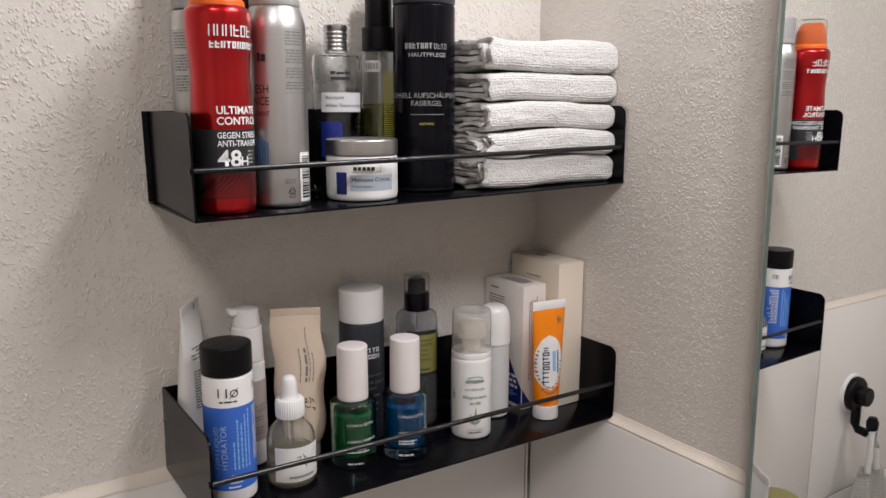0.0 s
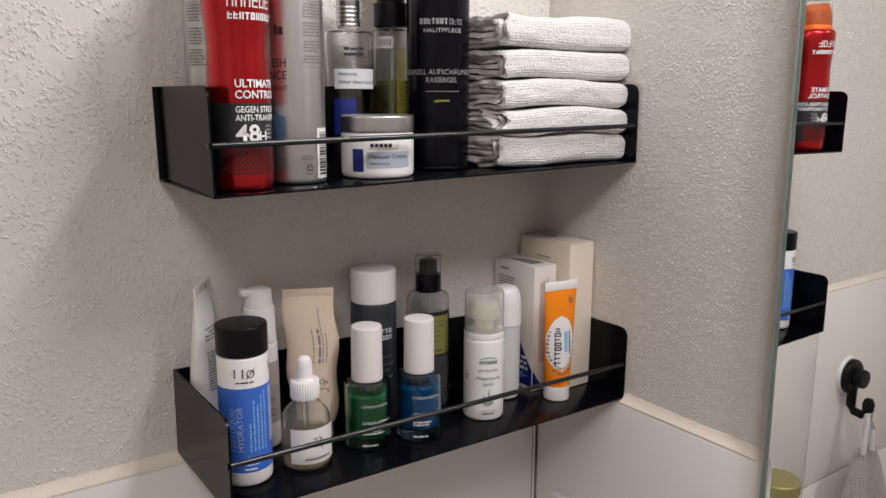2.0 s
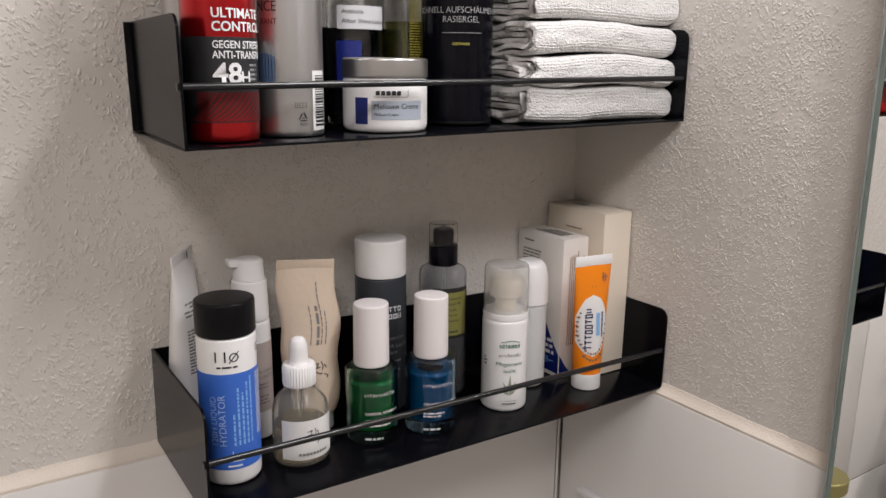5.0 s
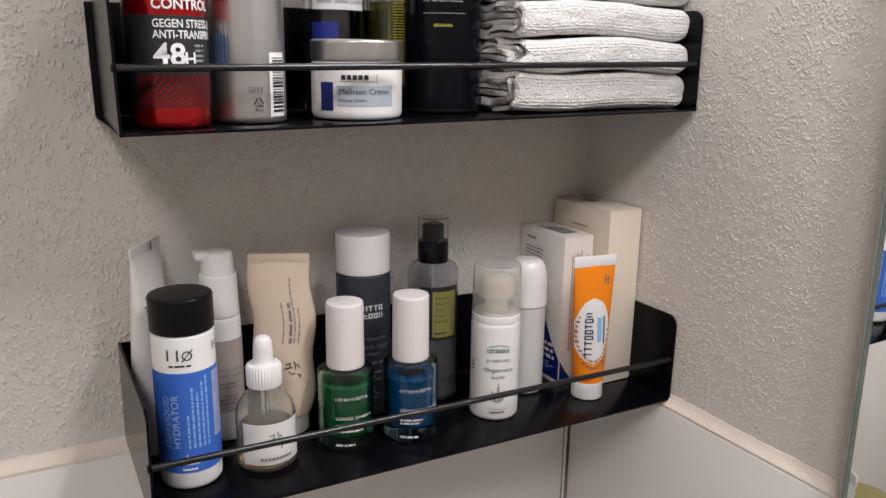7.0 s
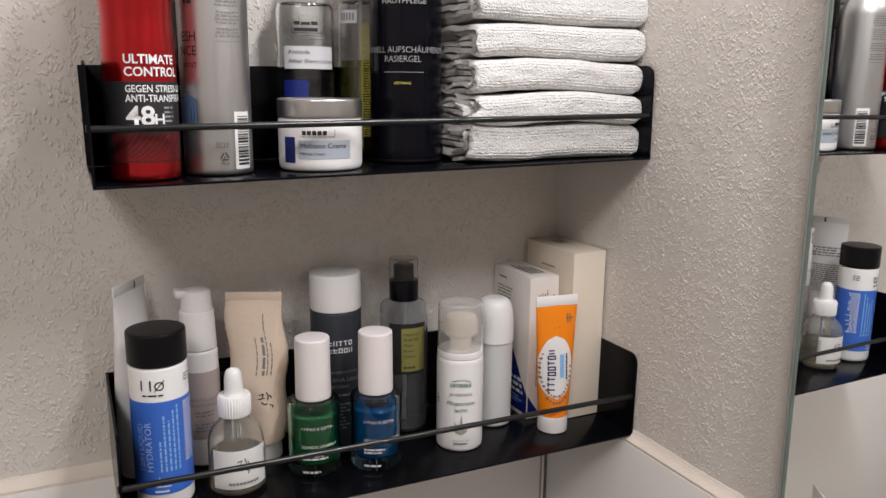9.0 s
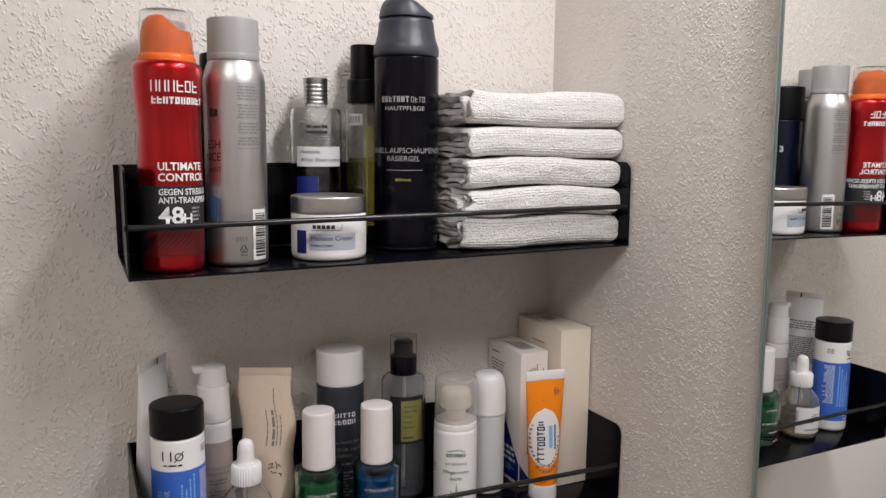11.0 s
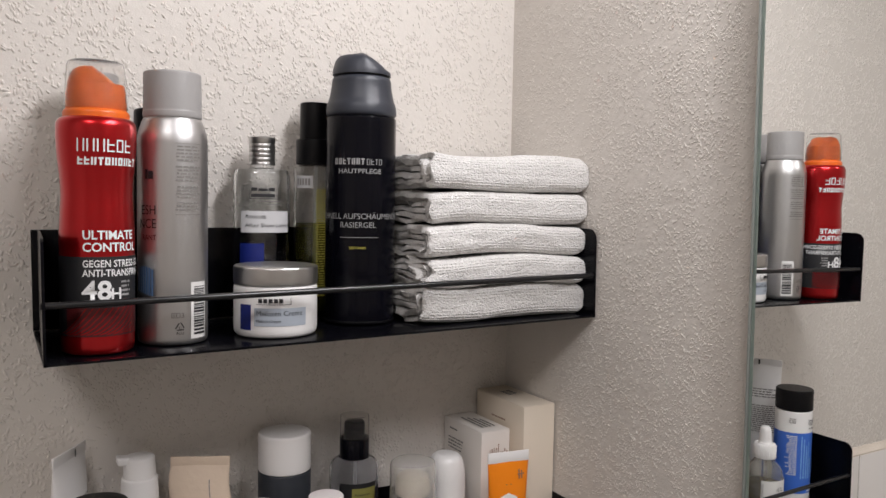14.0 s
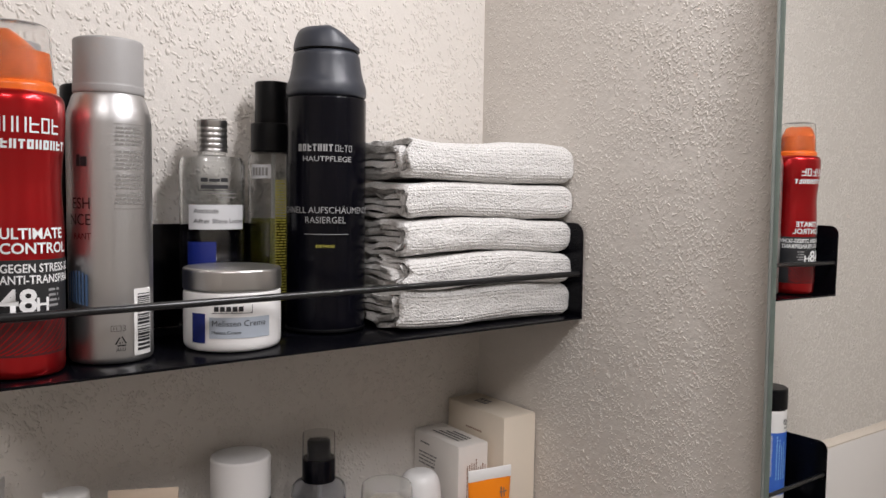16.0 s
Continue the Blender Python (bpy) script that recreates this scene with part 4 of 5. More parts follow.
def dropper_bottle():
    ob = thing("dropper_bottle", "frosted glass serum bottle with white dropper", "bottle", low(0.2255, 0.5585), tall=0.975)
    prof = [(0.0180, 0.0), (0.0198, 0.0025), (0.0198, 0.036), (0.0185, 0.0435), (0.0140, 0.0495), (0.0108, 0.0525), (0.0104, 0.0572)]
    part("glass_body", shell(prof, 0.0014, 0.003, floor=0.0015), FROSTED_GLASS, ob, "frosted glass body")
    part("liquid", lathe([(0, 0.0034), (0.0178, 0.0034), (0.0182, 0.006), (0.0182, 0.028), (0, 0.028)]), AMBER, ob, "pale amber serum")
    part("pipette", wire_path([(0, 0, 0.010), (0, 0, 0.056)], 0.0026), GLASS, ob)
    part("collar", lathe([(0, 0.0565), (0.0112, 0.0565), (0.0116, 0.0575), (0.0116, 0.0700), (0.0106, 0.0718), (0, 0.0718)], 72, ribs=1, rib_depth=0.00045), WHITE, ob, "white ribbed collar")
    part("rubber_bulb", solid([(0.0078, 0.0715), (0.0066, 0.0735), (0.0062, 0.085), (0.0050, 0.0895), (0.0025, 0.0912)], 0.002), WHITE_MATT, ob, "white rubber bulb")
    mp = round_map(ob, section(prof), 14)
    lab = patch("front_label", ob, mp, -0.021, 0.021, 0.0065, 0.0360, PAPER, "white paper label", nu=28)
    script_mark(lab, mp, 0.001, 0.0235, 1.0)
    bars("small_print", ob, mp, [(-0.0092 + 0.0024 * k, 0.0098, -0.0092 + 0.0024 * k + 0.0018, 0.0116) for k in range(9)], INK_SOFT, 0.0003)
    mp2 = round_map(ob, section(prof), 85)
    bars("small_print", ob, mp2, small_print(-0.006, 0.006, 0.032, 0.0024, 6, 110, 0.45, 0.3), INK_SOFT, 0.0004)


def exfoliant_bottle():
    ob = thing("bottle", "dark slate bottle with white cap", "bottle", low(0.3170, 0.6070), tall=0.963)
    prof = [(0.0192, 0.0), (0.0204, 0.002), (0.0204, 0.1148)]
    part("body", solid(prof, 0.0012), SLATE, ob)
    part("cap", solid([(0.0203, 0.1150), (0.0203, 0.1445), (0.0196, 0.1458)], 0.0014), WHITE_MATT, ob, "white cylindrical cap")
    mp = round_map(ob, section(prof), 8)
    logo(ob, mp, -0.0115, 0.0880, 0.0922, 0.0040, 6, INK_WHITE, 4, 0.22)
    logo(ob, mp, -0.0115, 0.0818, 0.0860, 0.0040, 6, INK_WHITE, 9, 0.22)
    words("lettering", ob, mp, "SKIN PERFECTING", 0.0022, INK_GREY, 0.0035, 0.0640)
    words("lettering", ob, mp, "2% BHA Liquid", 0.0034, INK_GREY, 0.0035, 0.0570)
    words("lettering", ob, mp, "Exfoliant", 0.0034, INK_GREY, 0.0000, 0.0515)
    bars("small_print", ob, mp, small_print(-0.008, 0.012, 0.0460, 0.0028, 1, 120, 0.6, 0) + small_print(-0.006, 0.012, 0.038, 0.0030, 8, 121, 0.45, 0.5), INK_GREY)


def serum_bottle(label, place, body, liquid, seed, lines, tall):
    ob = thing("serum_bottle", label, "bottle", place, "pair of serum bottles", tall=tall)
    prof = [(0.0180, 0.0), (0.0194, 0.0015), (0.0196, 0.050), (0.0198, 0.0555), (0.0188, 0.0580), (0.0120, 0.0588)]
    part("glass_body", shell(prof, 0.0022, 0.0015, floor=0.008), body, ob, "thick dark glass body")
    part("liquid", lathe([(0, 0.0108), (0.0168, 0.0108), (0.0170, 0.047), (0.0150, 0.049), (0, 0.049)]), liquid, ob)
    part("neck", solid([(0.0105, 0.049), (0.0105, 0.0600)], 0.0005), body, ob)
    part("cap", solid([(0.0126, 0.0592), (0.0132, 0.0602), (0.0129, 0.1066), (0.0123, 0.1076)], 0.0012), SOFT_PINK, ob, "matt white tall cap")
    mp = round_map(ob, section(prof), 12)
    logo(ob, mp, -0.0115, 0.0397, 0.0419, 0.0030, 8, INK_WHITE, 6, 0.13)
    words("lettering", ob, mp, lines, 0.0021, INK_WHITE, -0.0115, 0.0250, "LEFT", bold=0.015, wide=0.92)
    bars("small_print", ob, mp, [(-0.0115, 0.0208, -0.0065, 0.0210)] + small_print(-0.0115, 0.0075, 0.0190, 0.0024, 2, seed, 0.55, 0.35) + small_print(-0.0115, 0.002, 0.0060, 0.0026, 1, seed + 1, 0.6, 0.1), INK_WHITE)


def essence_bottle():
    ob = thing("pump_bottle", "smoky clear essence bottle with black pump", "pump bottle", low(0.3764, 0.6070), tall=0.937)
    prof = [(0.0190, 0.0), (0.0202, 0.003), (0.0202, 0.1105), (0.0188, 0.1165), (0.0118, 0.1195)]
    part("body", shell(prof, 0.0014, 0.004, floor=0.002), GREYISH, ob, "smoky translucent body")
    part("liquid", lathe([(0, 0.0042), (0.0186, 0.0042), (0.0186, 0.062), (0, 0.062)]), material("pale_essence", (0.80, 0.82, 0.86), 0.05, 0.0, Transmission_Weight=0.95, IOR=1.15), ob)
    part("dip_tube", wire_path([(0, 0, 0.006), (0.001, 0, 0.119)], 0.0016), MILKY, ob)
    part("pump_collar", solid([(0.0121, 0.1190), (0.0121, 0.1370)], 0.0008), BLACK_GLOSS, ob)
    part("pump_head", solid([(0.0085, 0.1368), (0.0085, 0.1500), (0.007, 0.1515)], 0.0008), BLACK_PLASTIC, ob)
    part("clear_cap", closed_cap([(0.0119, 0.1372), (0.0118, 0.1565)], 0.0005, 0.0012), CLEAR, ob, "clear plastic cap")
    mp = round_map(ob, section(prof), 26)
    lab = patch("label_black", ob, mp, -0.0200, 0.0125, 0.0560, 0.1020, INK, "black label", nu=26)
    patch("label_olive", lab, mp, -0.0095, 0.0110, 0.0585, 0.0980, OLIVE, "olive yellow label panel", h=0.0002, nu=20)
    for k, t in enumerate(("Advanced", "Snail 96", "Mucin", "Power", "Essence")):
        words("lettering", lab, mp, t, 0.0027 if k == 1 else 0.0022, INK, -0.0075, 0.0915 - 0.0050 * k, "LEFT", h=0.0004)
    bars("small_print", ob, mp, [(-0.0075 + 0.0025 * k, 0.0612, -0.0075 + 0.0025 * k + 0.0017, 0.0630) for k in range(4)], INK, 0.0004)


def airless_cream():
    ob = thing("pump_bottle", "white cream dispenser with frosted clear cap", "pump bottle", low(0.4040, 0.5560), tall=0.969)
    prof = [(0.0177, 0.0), (0.0187, 0.002), (0.0187, 0.0760), (0.0180, 0.0790)]
    part("body", solid(prof, 0.0015, 64), WHITE, ob)
    part("rim", solid([(0.0183, 0.0788), (0.0183, 0.0845)], 0.0006, 64), WHITE_MATT, ob)
    part("pump_stem", solid([(0.0085, 0.0843), (0.0085, 0.095), (0.0135, 0.097), (0.0135, 0.107), (0.012, 0.112), (0.004, 0.1135)], 0.0015), material("cream_pump", (0.80, 0.74, 0.62), 0.4), ob, "cream-coloured pump")
    part("frosted_cap", closed_cap([(0.0182, 0.0850), (0.0180, 0.1190), (0.0172, 0.1235)], 0.0008, 0.002, 64), FROSTED, ob, "frosted translucent cap")
    mp = round_map(ob, section(prof), 8)
    logo(ob, mp, -0.0085, 0.0565, 0.0596, 0.0021, 8, INK_GREEN, 7, 0.28)
    bm = bmesh.new()
    ridge = [(-0.0075 + 0.0015 * k, 0.0612 + (0.0, 0.0008, 0.0004, 0.0016, 0.0012, 0.0022, 0.0014, 0.0018, 0.0010, 0.0004, 0.0)[k]) for k in range(11)]
    for (a, b), (c, d) in zip(ridge, ridge[1:]):
        bm.faces.new([bm.verts.new(mp(u, v, 0.0002)) for u, v in ((a, b), (c, d), (c, d - 0.0006), (a, b - 0.0006))])
    link_mesh("print_mark", bm, INK_GREEN, ob)
    words("lettering", ob, mp, "probiotic", 0.0030, INK_SOFT, 0.0, 0.0490, wide=1.15)
    words("lettering", ob, mp, "Pflegecreme", 0.0032, INK_GREEN, 0.0, 0.0410)
    words("lettering", ob, mp, "leicht", 0.0032, INK_GREEN, 0.0, 0.0352)
    bm = bmesh.new()
    for ang, ln in ((-50, 0.008), (-24, 0.013), (2, 0.018), (24, 0.013), (48, 0.008)):
        a = radians(ang)
        tip = (ln * math.sin(a), 0.0150 + ln * math.cos(a))
        mid = (0.5 * tip[0], 0.5 * (tip[1] + 0.0150))
        w = Vector((math.cos(a), -math.sin(a))) * 0.0012
        bm.faces.new([bm.verts.new(mp(u, v, 0.0002)) for u, v in ((0.0, 0.0150), (mid[0] + w.x, mid[1] + w.y), tip, (mid[0] - w.x, mid[1] - w.y))])
    link_mesh("leaf_print", bm, material("sage_ink", (0.30, 0.34, 0.26), 0.5), ob)
    bars("small_print", ob, mp, [(-0.0070, 0.0098, 0.0070, 0.0101), (-0.0055, 0.0068, 0.0055, 0.0080)], INK_SOFT)
    mp2 = round_map(ob, section(prof), -58)
    bars("small_print", ob, mp2, [(-0.001, 0.046, 0.001, 0.0475), (-0.002, 0.043, 0.002, 0.0445), (-0.0015, 0.040, 0.0015, 0.0415)], INK_SOFT)


def roll_on():
    ob = thing("deodorant_stick", "translucent white stick bottle with domed white cap", "bottle", low(0.4500, 0.5825), tall=0.98)
    prof = [(0.0145, 0.0), (0.0158, 0.002), (0.0158, 0.0740), (0.0150, 0.0765)]
    part("body", solid(prof, 0.002), MILKY, ob)
    part("cap", solid([(0.0166, 0.0755), (0.0166, 0.0770), (0.0163, 0.0985), (0.0140, 0.1100), (0.0090, 0.1145)], 0.006), WHITE, ob, "glossy domed white cap")


def carton(label, place, w, d, h, mat):
    ob = thing("carton", label, "box", place)
    part("box_body", block(0, w, 0, d, 0, h - 0.0006, 0.0005), mat, ob)
    part("lid_flap", block(0.0003, w - 0.0003, 0.0003, d - 0.0003, h - 0.0005, h, 0.0002), mat, ob, "closed tuck flap")
    return ob


def cartons():
    ob = carton("white cardboard skincare carton with navy sweep", low(0.4782, 0.5715), 0.0290, 0.0620, 0.1280, CARD_WHITE)
    side = flat_map((0, 0.062, 0), (0, -1, 0), (0, 0, 1))
    curve = [(0.0, 0.090), (0.015, 0.080), (0.030, 0.066), (0.042, 0.050), (0.052, 0.034), (0.0615, 0.022)]
    patch("navy_sweep", ob, side, 0, 0, 0, 0, NAVY, "navy printed sweep", nu=24, nv=4, shape=lambda s, t: (0.0005 + 0.061 * s, 0.004 + t * (float(np.interp(0.0005 + 0.061 * s, [c[0] for c in curve], [c[1] for c in curve])) - 0.004)))
    for k in range(3):
        bars("small_print", ob, side, small_print(0.034, 0.058, 0.0345 - 0.0055 * k, 0.0048, 1, 140 + k, 0.65, 0.2), INK_WHITE)
    bars("small_print", ob, side, small_print(0.038, 0.055, 0.017, 0.0024, 3, 145, 0.45, 0.4), INK_BLUE)
    bars("logo", ob, side, [(0.010 + 0.0022 * k, 0.119, 0.010 + 0.0022 * k + 0.0015, 0.1205) for k in range(6)], INK)
    bars("small_print", ob, side, small_print(0.008, 0.034, 0.112, 0.0030, 4, 146, 0.4, 0.3), INK_SOFT)
    front = flat_map((0, 0, 0), (1, 0, 0), (0, 0, 1))
    patch("navy_sweep", ob, front, 0, 0, 0, 0, NAVY, "navy printed sweep", nu=10, nv=3, shape=lambda s, t: (0.0005 + 0.014 * s, 0.0035 + t * 0.0185 * (1 - s) ** 1.3))
    bars("small_print", ob, front, [(v0 + 0.0265, 0.030 + u0, v1 + 0.0265, 0.030 + u1) for k in range(9) for u0, v0, u1, v1 in small_print(0, 0.088, -0.0022 * k, 0.0018, 1, 150 + k, 0.5, 0.1)], INK_BROWN)
    top = flat_map((0, 0, 0.1280), (1, 0, 0), (0, 1, 0))
    bars("small_print", ob, top, [(0.008 + 0.004 * k, 0.012, 0.010 + 0.004 * k, 0.048 - 0.004 * k) for k in range(4)], INK_SOFT)
    ob = carton("tall cream cardboard carton beside the wall", low(0.5125, 0.5585), 0.0330, 0.0745, 0.1495, CARD)
    side = flat_map((0, 0.0745, 0), (0, -1, 0), (0, 0, 1))
    bars("logo", ob, side, [(0.026 + 0.0024 * k, 0.131, 0.026 + 0.0024 * k + 0.0016, 0.1325) for k in range(9)], INK_BROWN)
    top = flat_map((0, 0, 0.1495), (1, 0, 0), (0, 1, 0))
    bars("small_print", ob, top, [(0.012, 0.040 + 0.004 * k, 0.017, 0.0425 + 0.004 * k) for k in range(4)] + [(0.0185, 0.042 + 0.005 * k, 0.0225, 0.0455 + 0.005 * k) for k in range(3)], INK_SOFT)


def orange_tube():
    rows = tube_rows(0.014, 0.116, 0.0122, 0.0186, (-0.0035, -0.007), fold=0.75)
    ob = crimped_tube("tube", "orange cream tube standing on white cap", low(0.4894, 0.5478), -8, rows, TUBE_ORANGE, 0.0085, WHITE, 0.0127, 0.0150, WHITE, "white screw cap", 0.963)
    mp = loft_map(rows)
    patch("white_oval", ob, mp, 0, 0, 0, 0, WHITE_MATT, "white printed oval", nu=24, nv=16, shape=lambda s, t: (-0.002 + (0.0150 * math.sqrt(max(0.0, 1 - (2 * t - 1) ** 2))) * (2 * s - 1), 0.0320 + 0.058 * t))
    logo(ob, mp, 0.0395, -0.0040, -0.0086, 0.0049, 8, material("navy_ink", (0.01, 0.02, 0.09), 0.5), 11, 0.24, True, 0.0004)
    bars("print_mark", ob, mp, [(0.0008, 0.052, 0.0046, 0.073)], INK_BLUE, 0.0004)
    bars("small_print", ob, mp, [(0.0064, 0.050 + 0.0024 * k, 0.0080, 0.050 + 0.0024 * k + 0.0018) for k in range(10)], material("ink_navy_small", (0.01, 0.02, 0.09), 0.5), 0.0004)
    bm = bmesh.new()
    for k in range(22):
        a = radians(150 + k * 10)
        for ring in (0, 1):
            if ring and not 8 < k < 16:
                continue
            u, v = -0.002 + (0.0132 + 0.002 * ring) * math.cos(a), 0.061 + (0.026 + 0.006 * ring) * math.sin(a)
            r = 0.0008 + 0.0003 * (k % 2) + 0.0003 * ring
            bm.faces.new([bm.verts.new(mp(u + r * math.cos(q), v + r * math.sin(q), 0.0004)) for q in (2 * math.pi * j / 8 for j in range(8))])
    link_mesh("dot_print", bm, INK_BROWN, ob)
    bars("print_mark", ob, mp, [(0.008, 0.101, 0.0092, 0.109), (0.0105, 0.101, 0.0115, 0.108), (0.007, 0.1045, 0.0135, 0.1055), (-0.004, 0.097, -0.003, 0.0977), (0, 0.097, 0.001, 0.0977)], INK_BROWN, 0.0004)
    patch("brown_swirl", ob, mp, 0, 0, 0, 0, material("burnt_orange_print", (0.75, 0.13, 0.004), 0.4), "burnt orange swirl", nu=10, nv=4, shape=lambda s, t: (-0.009 + 0.018 * s, 0.0165 + 0.006 * s + t * 0.006 * math.sin(math.pi * s)))


blue_bottle()
white_tube()
pump_bottle()
beige_tube()
dropper_bottle()
exfoliant_bottle()
serum_bottle("emerald green glass serum bottle with white cap", low(0.2842, 0.5623), DARK_GLASS, GREEN_LIQ, 130, "CLINICAL VITAMIN A", 0.962)
serum_bottle("petrol blue glass serum bottle with white cap", low(0.3303, 0.5530), DARK_BLUE_GLASS, BLUE_LIQ, 134, "CERAMIDE TREATMENT", 0.98)
essence_bottle()
airless_cream()
roll_on()
cartons()
orange_tube()


# ---- tile wall, hook and the things seen only in the mirror ----
def tile_wall(name, label, along_x, spans, rows):
    ob = tagged(new(name), label, "tiles", kind="structure")
    ob.location = (0, 0, 0)
    face = 0.0075
    for a0, a1 in spans:
        for z0, z1 in rows:
            g = 0.0012
            if along_x:
                bm = block(a0 + g, a1 - g, YW - face, YW - 0.001, z0 + g, z1 - g, 0.0009)
            else:
                bm = block(XW - face, XW - 0.001, a0 + g, a1 - g, z0 + g, z1 - g, 0.0009)
            part("tile", bm, TILE, ob)
    a0, a1 = spans[0][0], spans[-1][1]
    z0, z1 = rows[0][0], rows[-1][1]
    if along_x:
        part("grout", block(a0, a1, YW - face + 0.0012, YW - 0.0005, z0, z1 - 0.0006), GROUT, ob)
    else:
        part("grout", block(XW - face + 0.0012, XW - 0.0005, a0, a1, z0, z1 - 0.0006), GROUT, ob)
    top = bmesh.new()
    steps = int((a1 - a0) / 0.004)
    rings = []
    for i in range(steps + 1):
        a = a0 + (a1 - a0) * i / steps
        lip = 0.0011 * noise.noise(Vector((a * 60, z1, 1))) + 0.0006 * noise.noise(Vector((a * 240, z1, 4)))
        swell = 0.0005 * noise.noise(Vector((a * 90, z1, 9)))
        ring = []
        for out, up_by in ((-0.001, -0.001), (face - 0.0006, -0.001), (face - 0.0004 + swell, 0.0012), (face * 0.62 + swell, 0.0032), (face * 0.25 + swell, 0.0058), (0.0006, 0.0088 + lip), (-0.001, 0.0092 + lip)):
            ring.append(top.verts.new((a, YW - out, z1 + up_by) if along_x else (XW - out, a, z1 + up_by)))
        rings.append(ring)
    for p, q in zip(rings, rings[1:]):
        for k in range(7):
            top.faces.new((p[k], p[(k + 1) % 7], q[(k + 1) % 7], q[k]))
    top.faces.new(rings[0])
    top.faces.new(rings[-1])
    part("sealant_bead", top, CAULK, ob, "uneven beige sealant bead")


ROWS_Z = [(0.262, 0.562), (0.562, 0.862), (0.862, TILE_TOP)]
tile_wall("tile_wall_back", "glossy greige wall tiles under the shelves", True, [(-1.40, -1.277), (-1.277, -0.975), (-0.975, -0.673), (-0.673, -0.371), (-0.371, -0.069), (-0.069, 0.233), (0.233, 0.535), (0.535, 0.5398)], ROWS_Z)
tile_wall("tile_wall_right", "glossy greige wall tiles beside the shelves", False, [(-0.90, -0.577), (-0.577, -0.275), (-0.275, 0.027), (0.027, 0.329), (0.329, 0.6292)], ROWS_Z)


# A thin white bar running level along the side tiles.
trim = thing("white_strip", "short white strip on the side tiles", "trim", (XW - 0.0075, 0.594, 1.053), kind="structure")
part("strip", block(-0.009, 0.0, -0.22, 0.0, 0.0, 0.006, 0.0015), WHITE, trim)


def hook():
    ob = thing("suction_hook", "black suction hook with white gasket on tiles", "hook", (-0.169, YW - 0.0075, 1.037))
    turn = Matrix.Rotation(radians(90), 4, "X")

    def facing(bm):
        bm.transform(turn)
        return bm

    part("gasket", facing(solid([(0.0325, 0.0), (0.031, 0.005)], 0.001)), WHITE, ob, "white suction gasket")
    part("disc", facing(solid([(0.0285, 0.004), (0.0285, 0.013), (0.025, 0.0155)], 0.002)), BLACK_PLASTIC, ob)
    part("knob", facing(solid([(0.0155, 0.015), (0.0155, 0.030), (0.014, 0.032)], 0.0015)), BLACK_PLASTIC, ob)
    part("hook_arm", wire_path([(0, -0.012, -0.020), (0, -0.012, -0.050), (0, -0.018, -0.058), (0, -0.030, -0.060), (0, -0.038, -0.052), (0, -0.040, -0.038)], 0.0075, 14), BLACK_PLASTIC, ob)
    part("hook_tip", lathe([(0, -0.052), (0.0085, -0.050), (0.0095, -0.038), (0.006, -0.030), (0, -0.028)]), BLACK_PLASTIC, ob).location = (0, -0.040, 0)


hook()


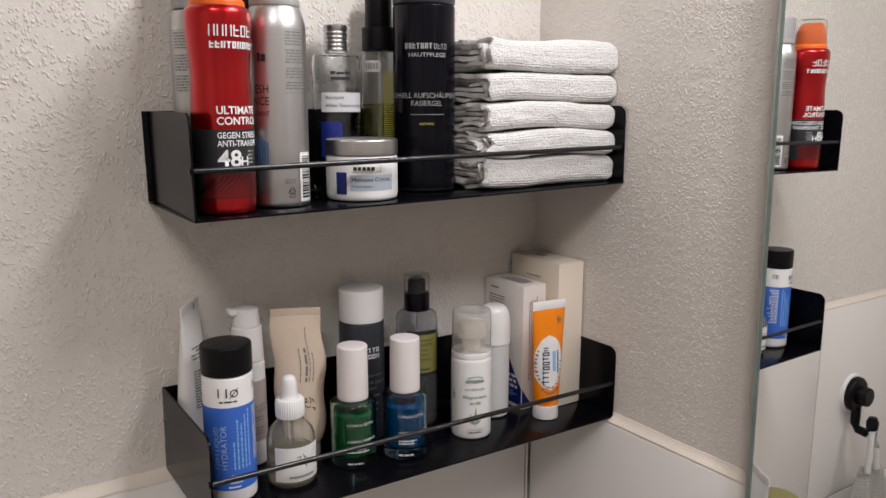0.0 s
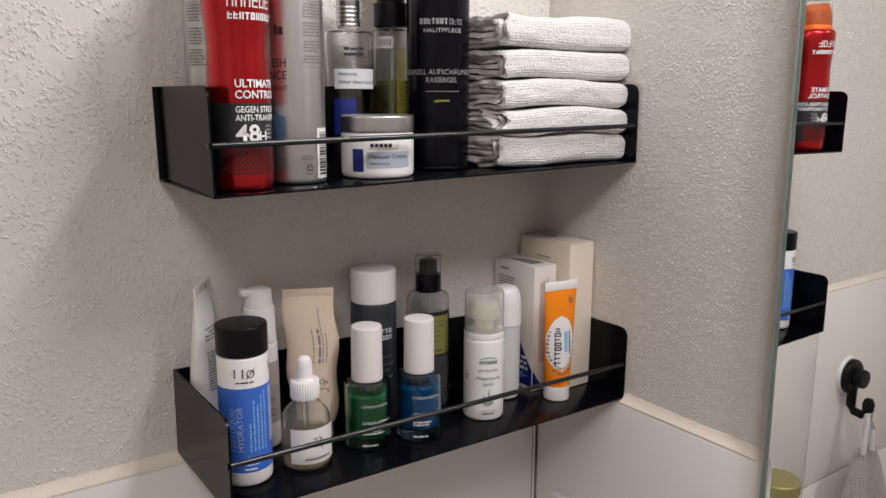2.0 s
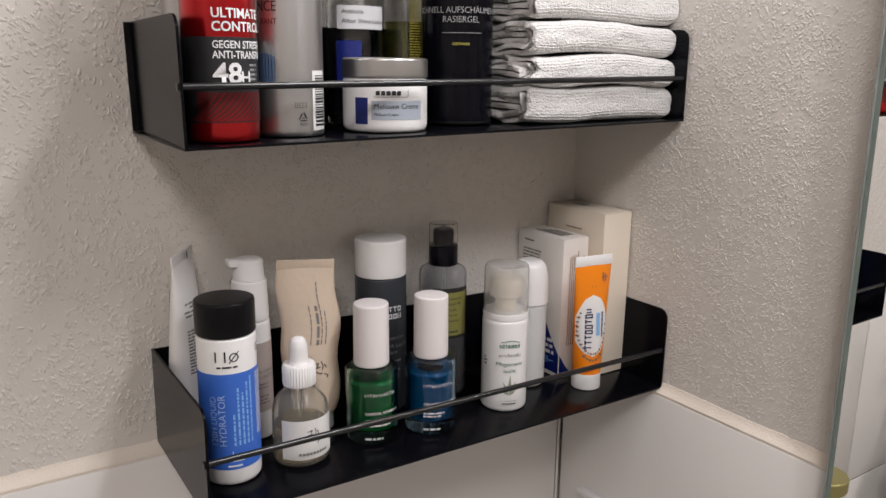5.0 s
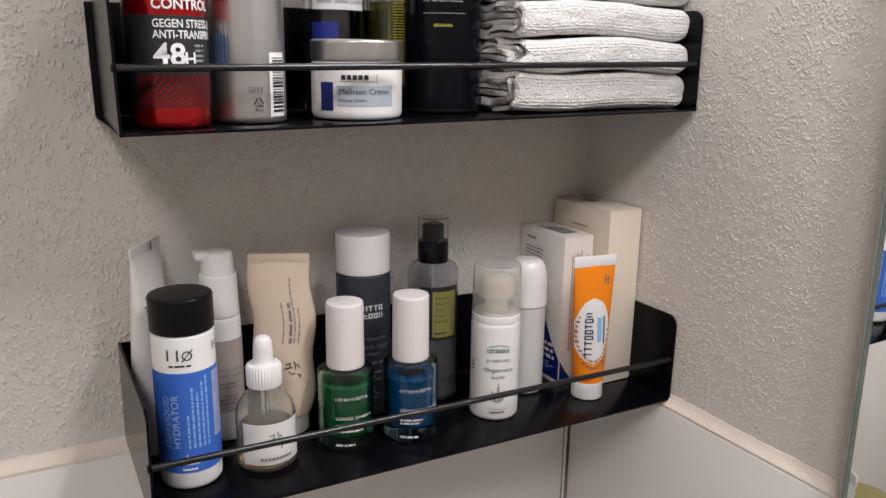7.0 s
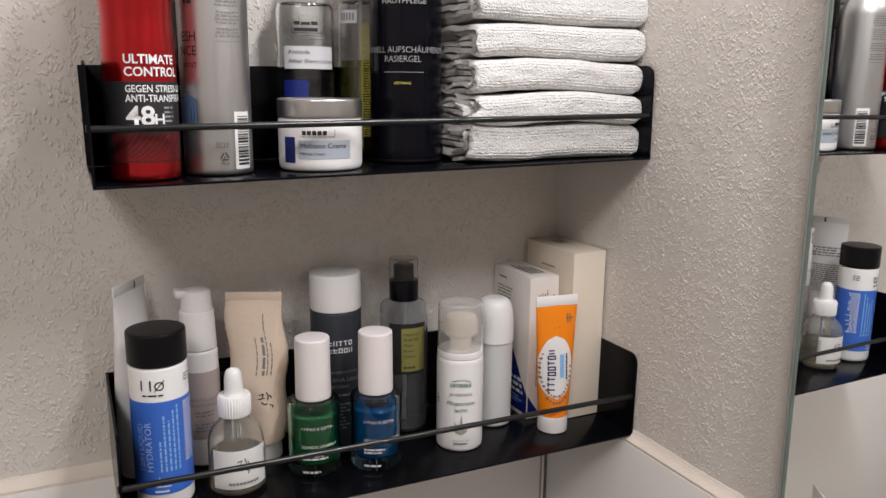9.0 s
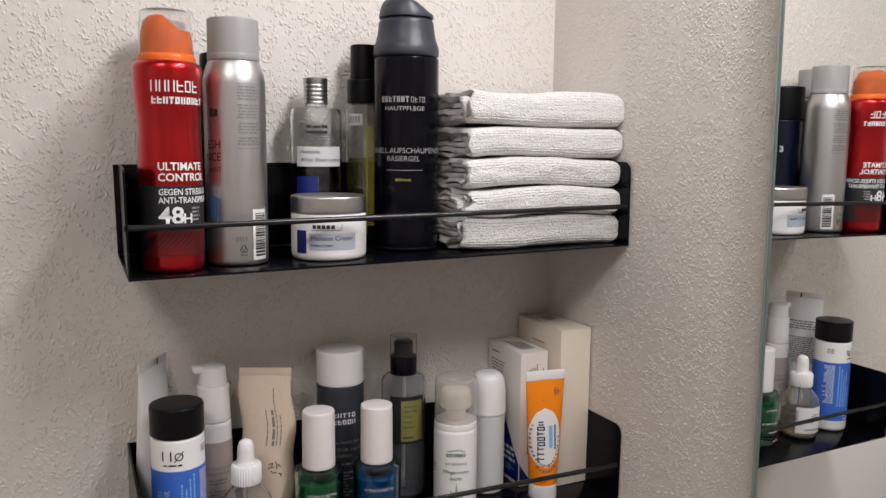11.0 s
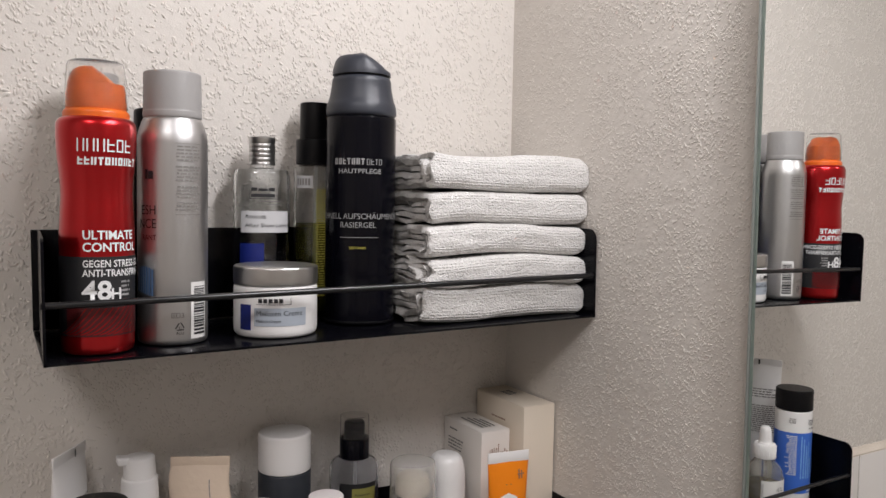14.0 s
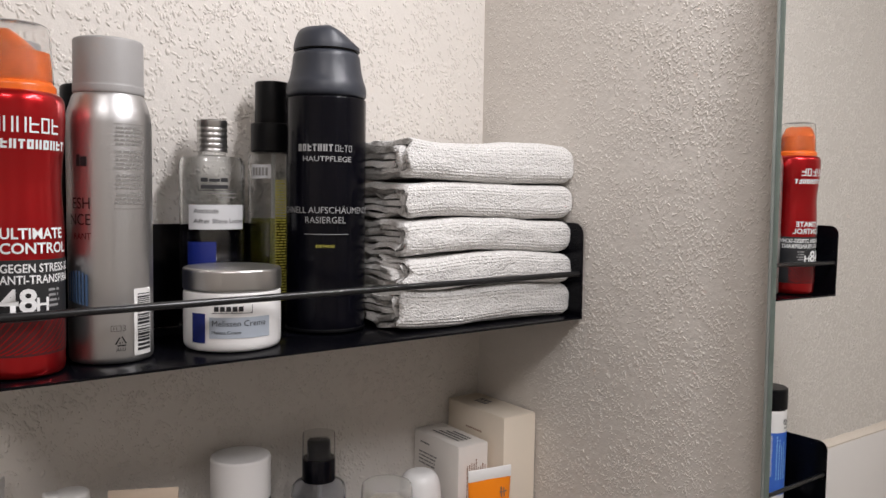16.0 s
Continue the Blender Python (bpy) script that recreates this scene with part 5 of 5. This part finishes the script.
def hanging_towel():
    bm = bmesh.new()
    nx, nz = 44, 60
    grid = []
    for j in range(nz + 1):
        f = j / nz
        half = 0.030 + 0.150 * f**0.65
        row = []
        for i in range(nx + 1):
            s = 2 * i / nx - 1
            x = s * half - 0.03 * f
            y = -0.012 * (1 + f) * math.sin(s * 7.5 + 0.6) * (0.35 + 0.65 * min(1, f * 3)) - 0.02 * (1 - s * s) * f
            z = -0.44 * f + 0.003 * noise.noise(Vector((s * 2, f * 4, 1)))
            row.append(bm.verts.new((x, y, z)))
        grid.append(row)
    for a, b in zip(grid, grid[1:]):
        for i in range(nx):
            bm.faces.new((a[i], a[i + 1], b[i + 1], b[i]))
    bmesh.ops.solidify(bm, geom=bm.faces[:], thickness=0.004)
    ob = thing("hanging_towel", "white waffle towel hanging from the suction hook", "towel", (-0.171, YW - 0.047, 0.925))
    part("cloth", bm, WAFFLE, ob)
    part("hanging_loop", wire_path([(-0.014, -0.006, -0.008), (-0.010, -0.005, 0.030), (-0.003, -0.002, 0.058), (0.004, -0.002, 0.058), (0.010, -0.005, 0.030), (0.014, -0.006, -0.008)], 0.005, 8), TERRY, ob, "white fabric loop")


def waffle():
    m = material("waffle_cotton", (0.80, 0.78, 0.75), 0.95, Sheen_Weight=0.3)
    p = m.node_tree.nodes["Principled BSDF"]
    co = node(m, "ShaderNodeTexCoord")
    sep = node(m, "ShaderNodeSeparateXYZ")
    wire(m, co.outputs["Object"], sep.inputs[0])
    a = maths(m, "SINE", maths(m, "MULTIPLY", sep.outputs[0], 1250.0))
    b = maths(m, "SINE", maths(m, "MULTIPLY", sep.outputs[2], 1250.0))
    bp = node(m, "ShaderNodeBump", Strength=0.8, Distance=0.0012)
    wire(m, maths(m, "MAXIMUM", a, b), bp.inputs["Height"])
    wire(m, bp.outputs[0], p.inputs["Normal"])
    return m


WAFFLE = waffle()
hanging_towel()


def counter_things():
    # Out of view, added only so that the jar and tube rest on something.
    ob = thing("added_stand", "unseen white stand added to carry the jar and tube", "cabinet", (0.20, 0.40, 0.0))
    part("stand_top", block(-0.105, 0.04, 0.10, 0.2290, 0.88, 0.90, 0.003), WHITE_MATT, ob)
    part("stand_body", block(-0.10, 0.035, 0.11, 0.2290, 0.0, 0.88, 0.002), WHITE_MATT, ob)
    z = 0.9003
    ob = thing("jar", "small glass jar with gold lid", "jar", (0.132, 0.560, z))
    part("jar_body", solid([(0.029, 0.0), (0.030, 0.003), (0.030, 0.048), (0.027, 0.054)], 0.003), MILKY, ob)
    part("lid", solid([(0.0305, 0.0542), (0.0305, 0.0700), (0.029, 0.072)], 0.0015), GOLD, ob, "gold screw lid")
    rows = tube_rows(0.016, 0.128, 0.020, 0.034)
    ob = crimped_tube("tube", "white and green toothpaste tube standing upright", (0.2005, 0.549, z), -60, rows, WHITE, 0.011, WHITE, 0.017, 0.018, WHITE, "white cap")
    mp = loft_map(rows)
    patch("green_band", ob, mp, -0.0325, 0.0325, 0.1195, 0.1265, INK_GREEN, "green printed band", nu=20)
    bars("small_print", ob, mp, small_print(-0.02, 0.02, 0.110, 0.006, 5, 200, 0.5, 0.4), INK_GREEN)
    return ob


counter_things()
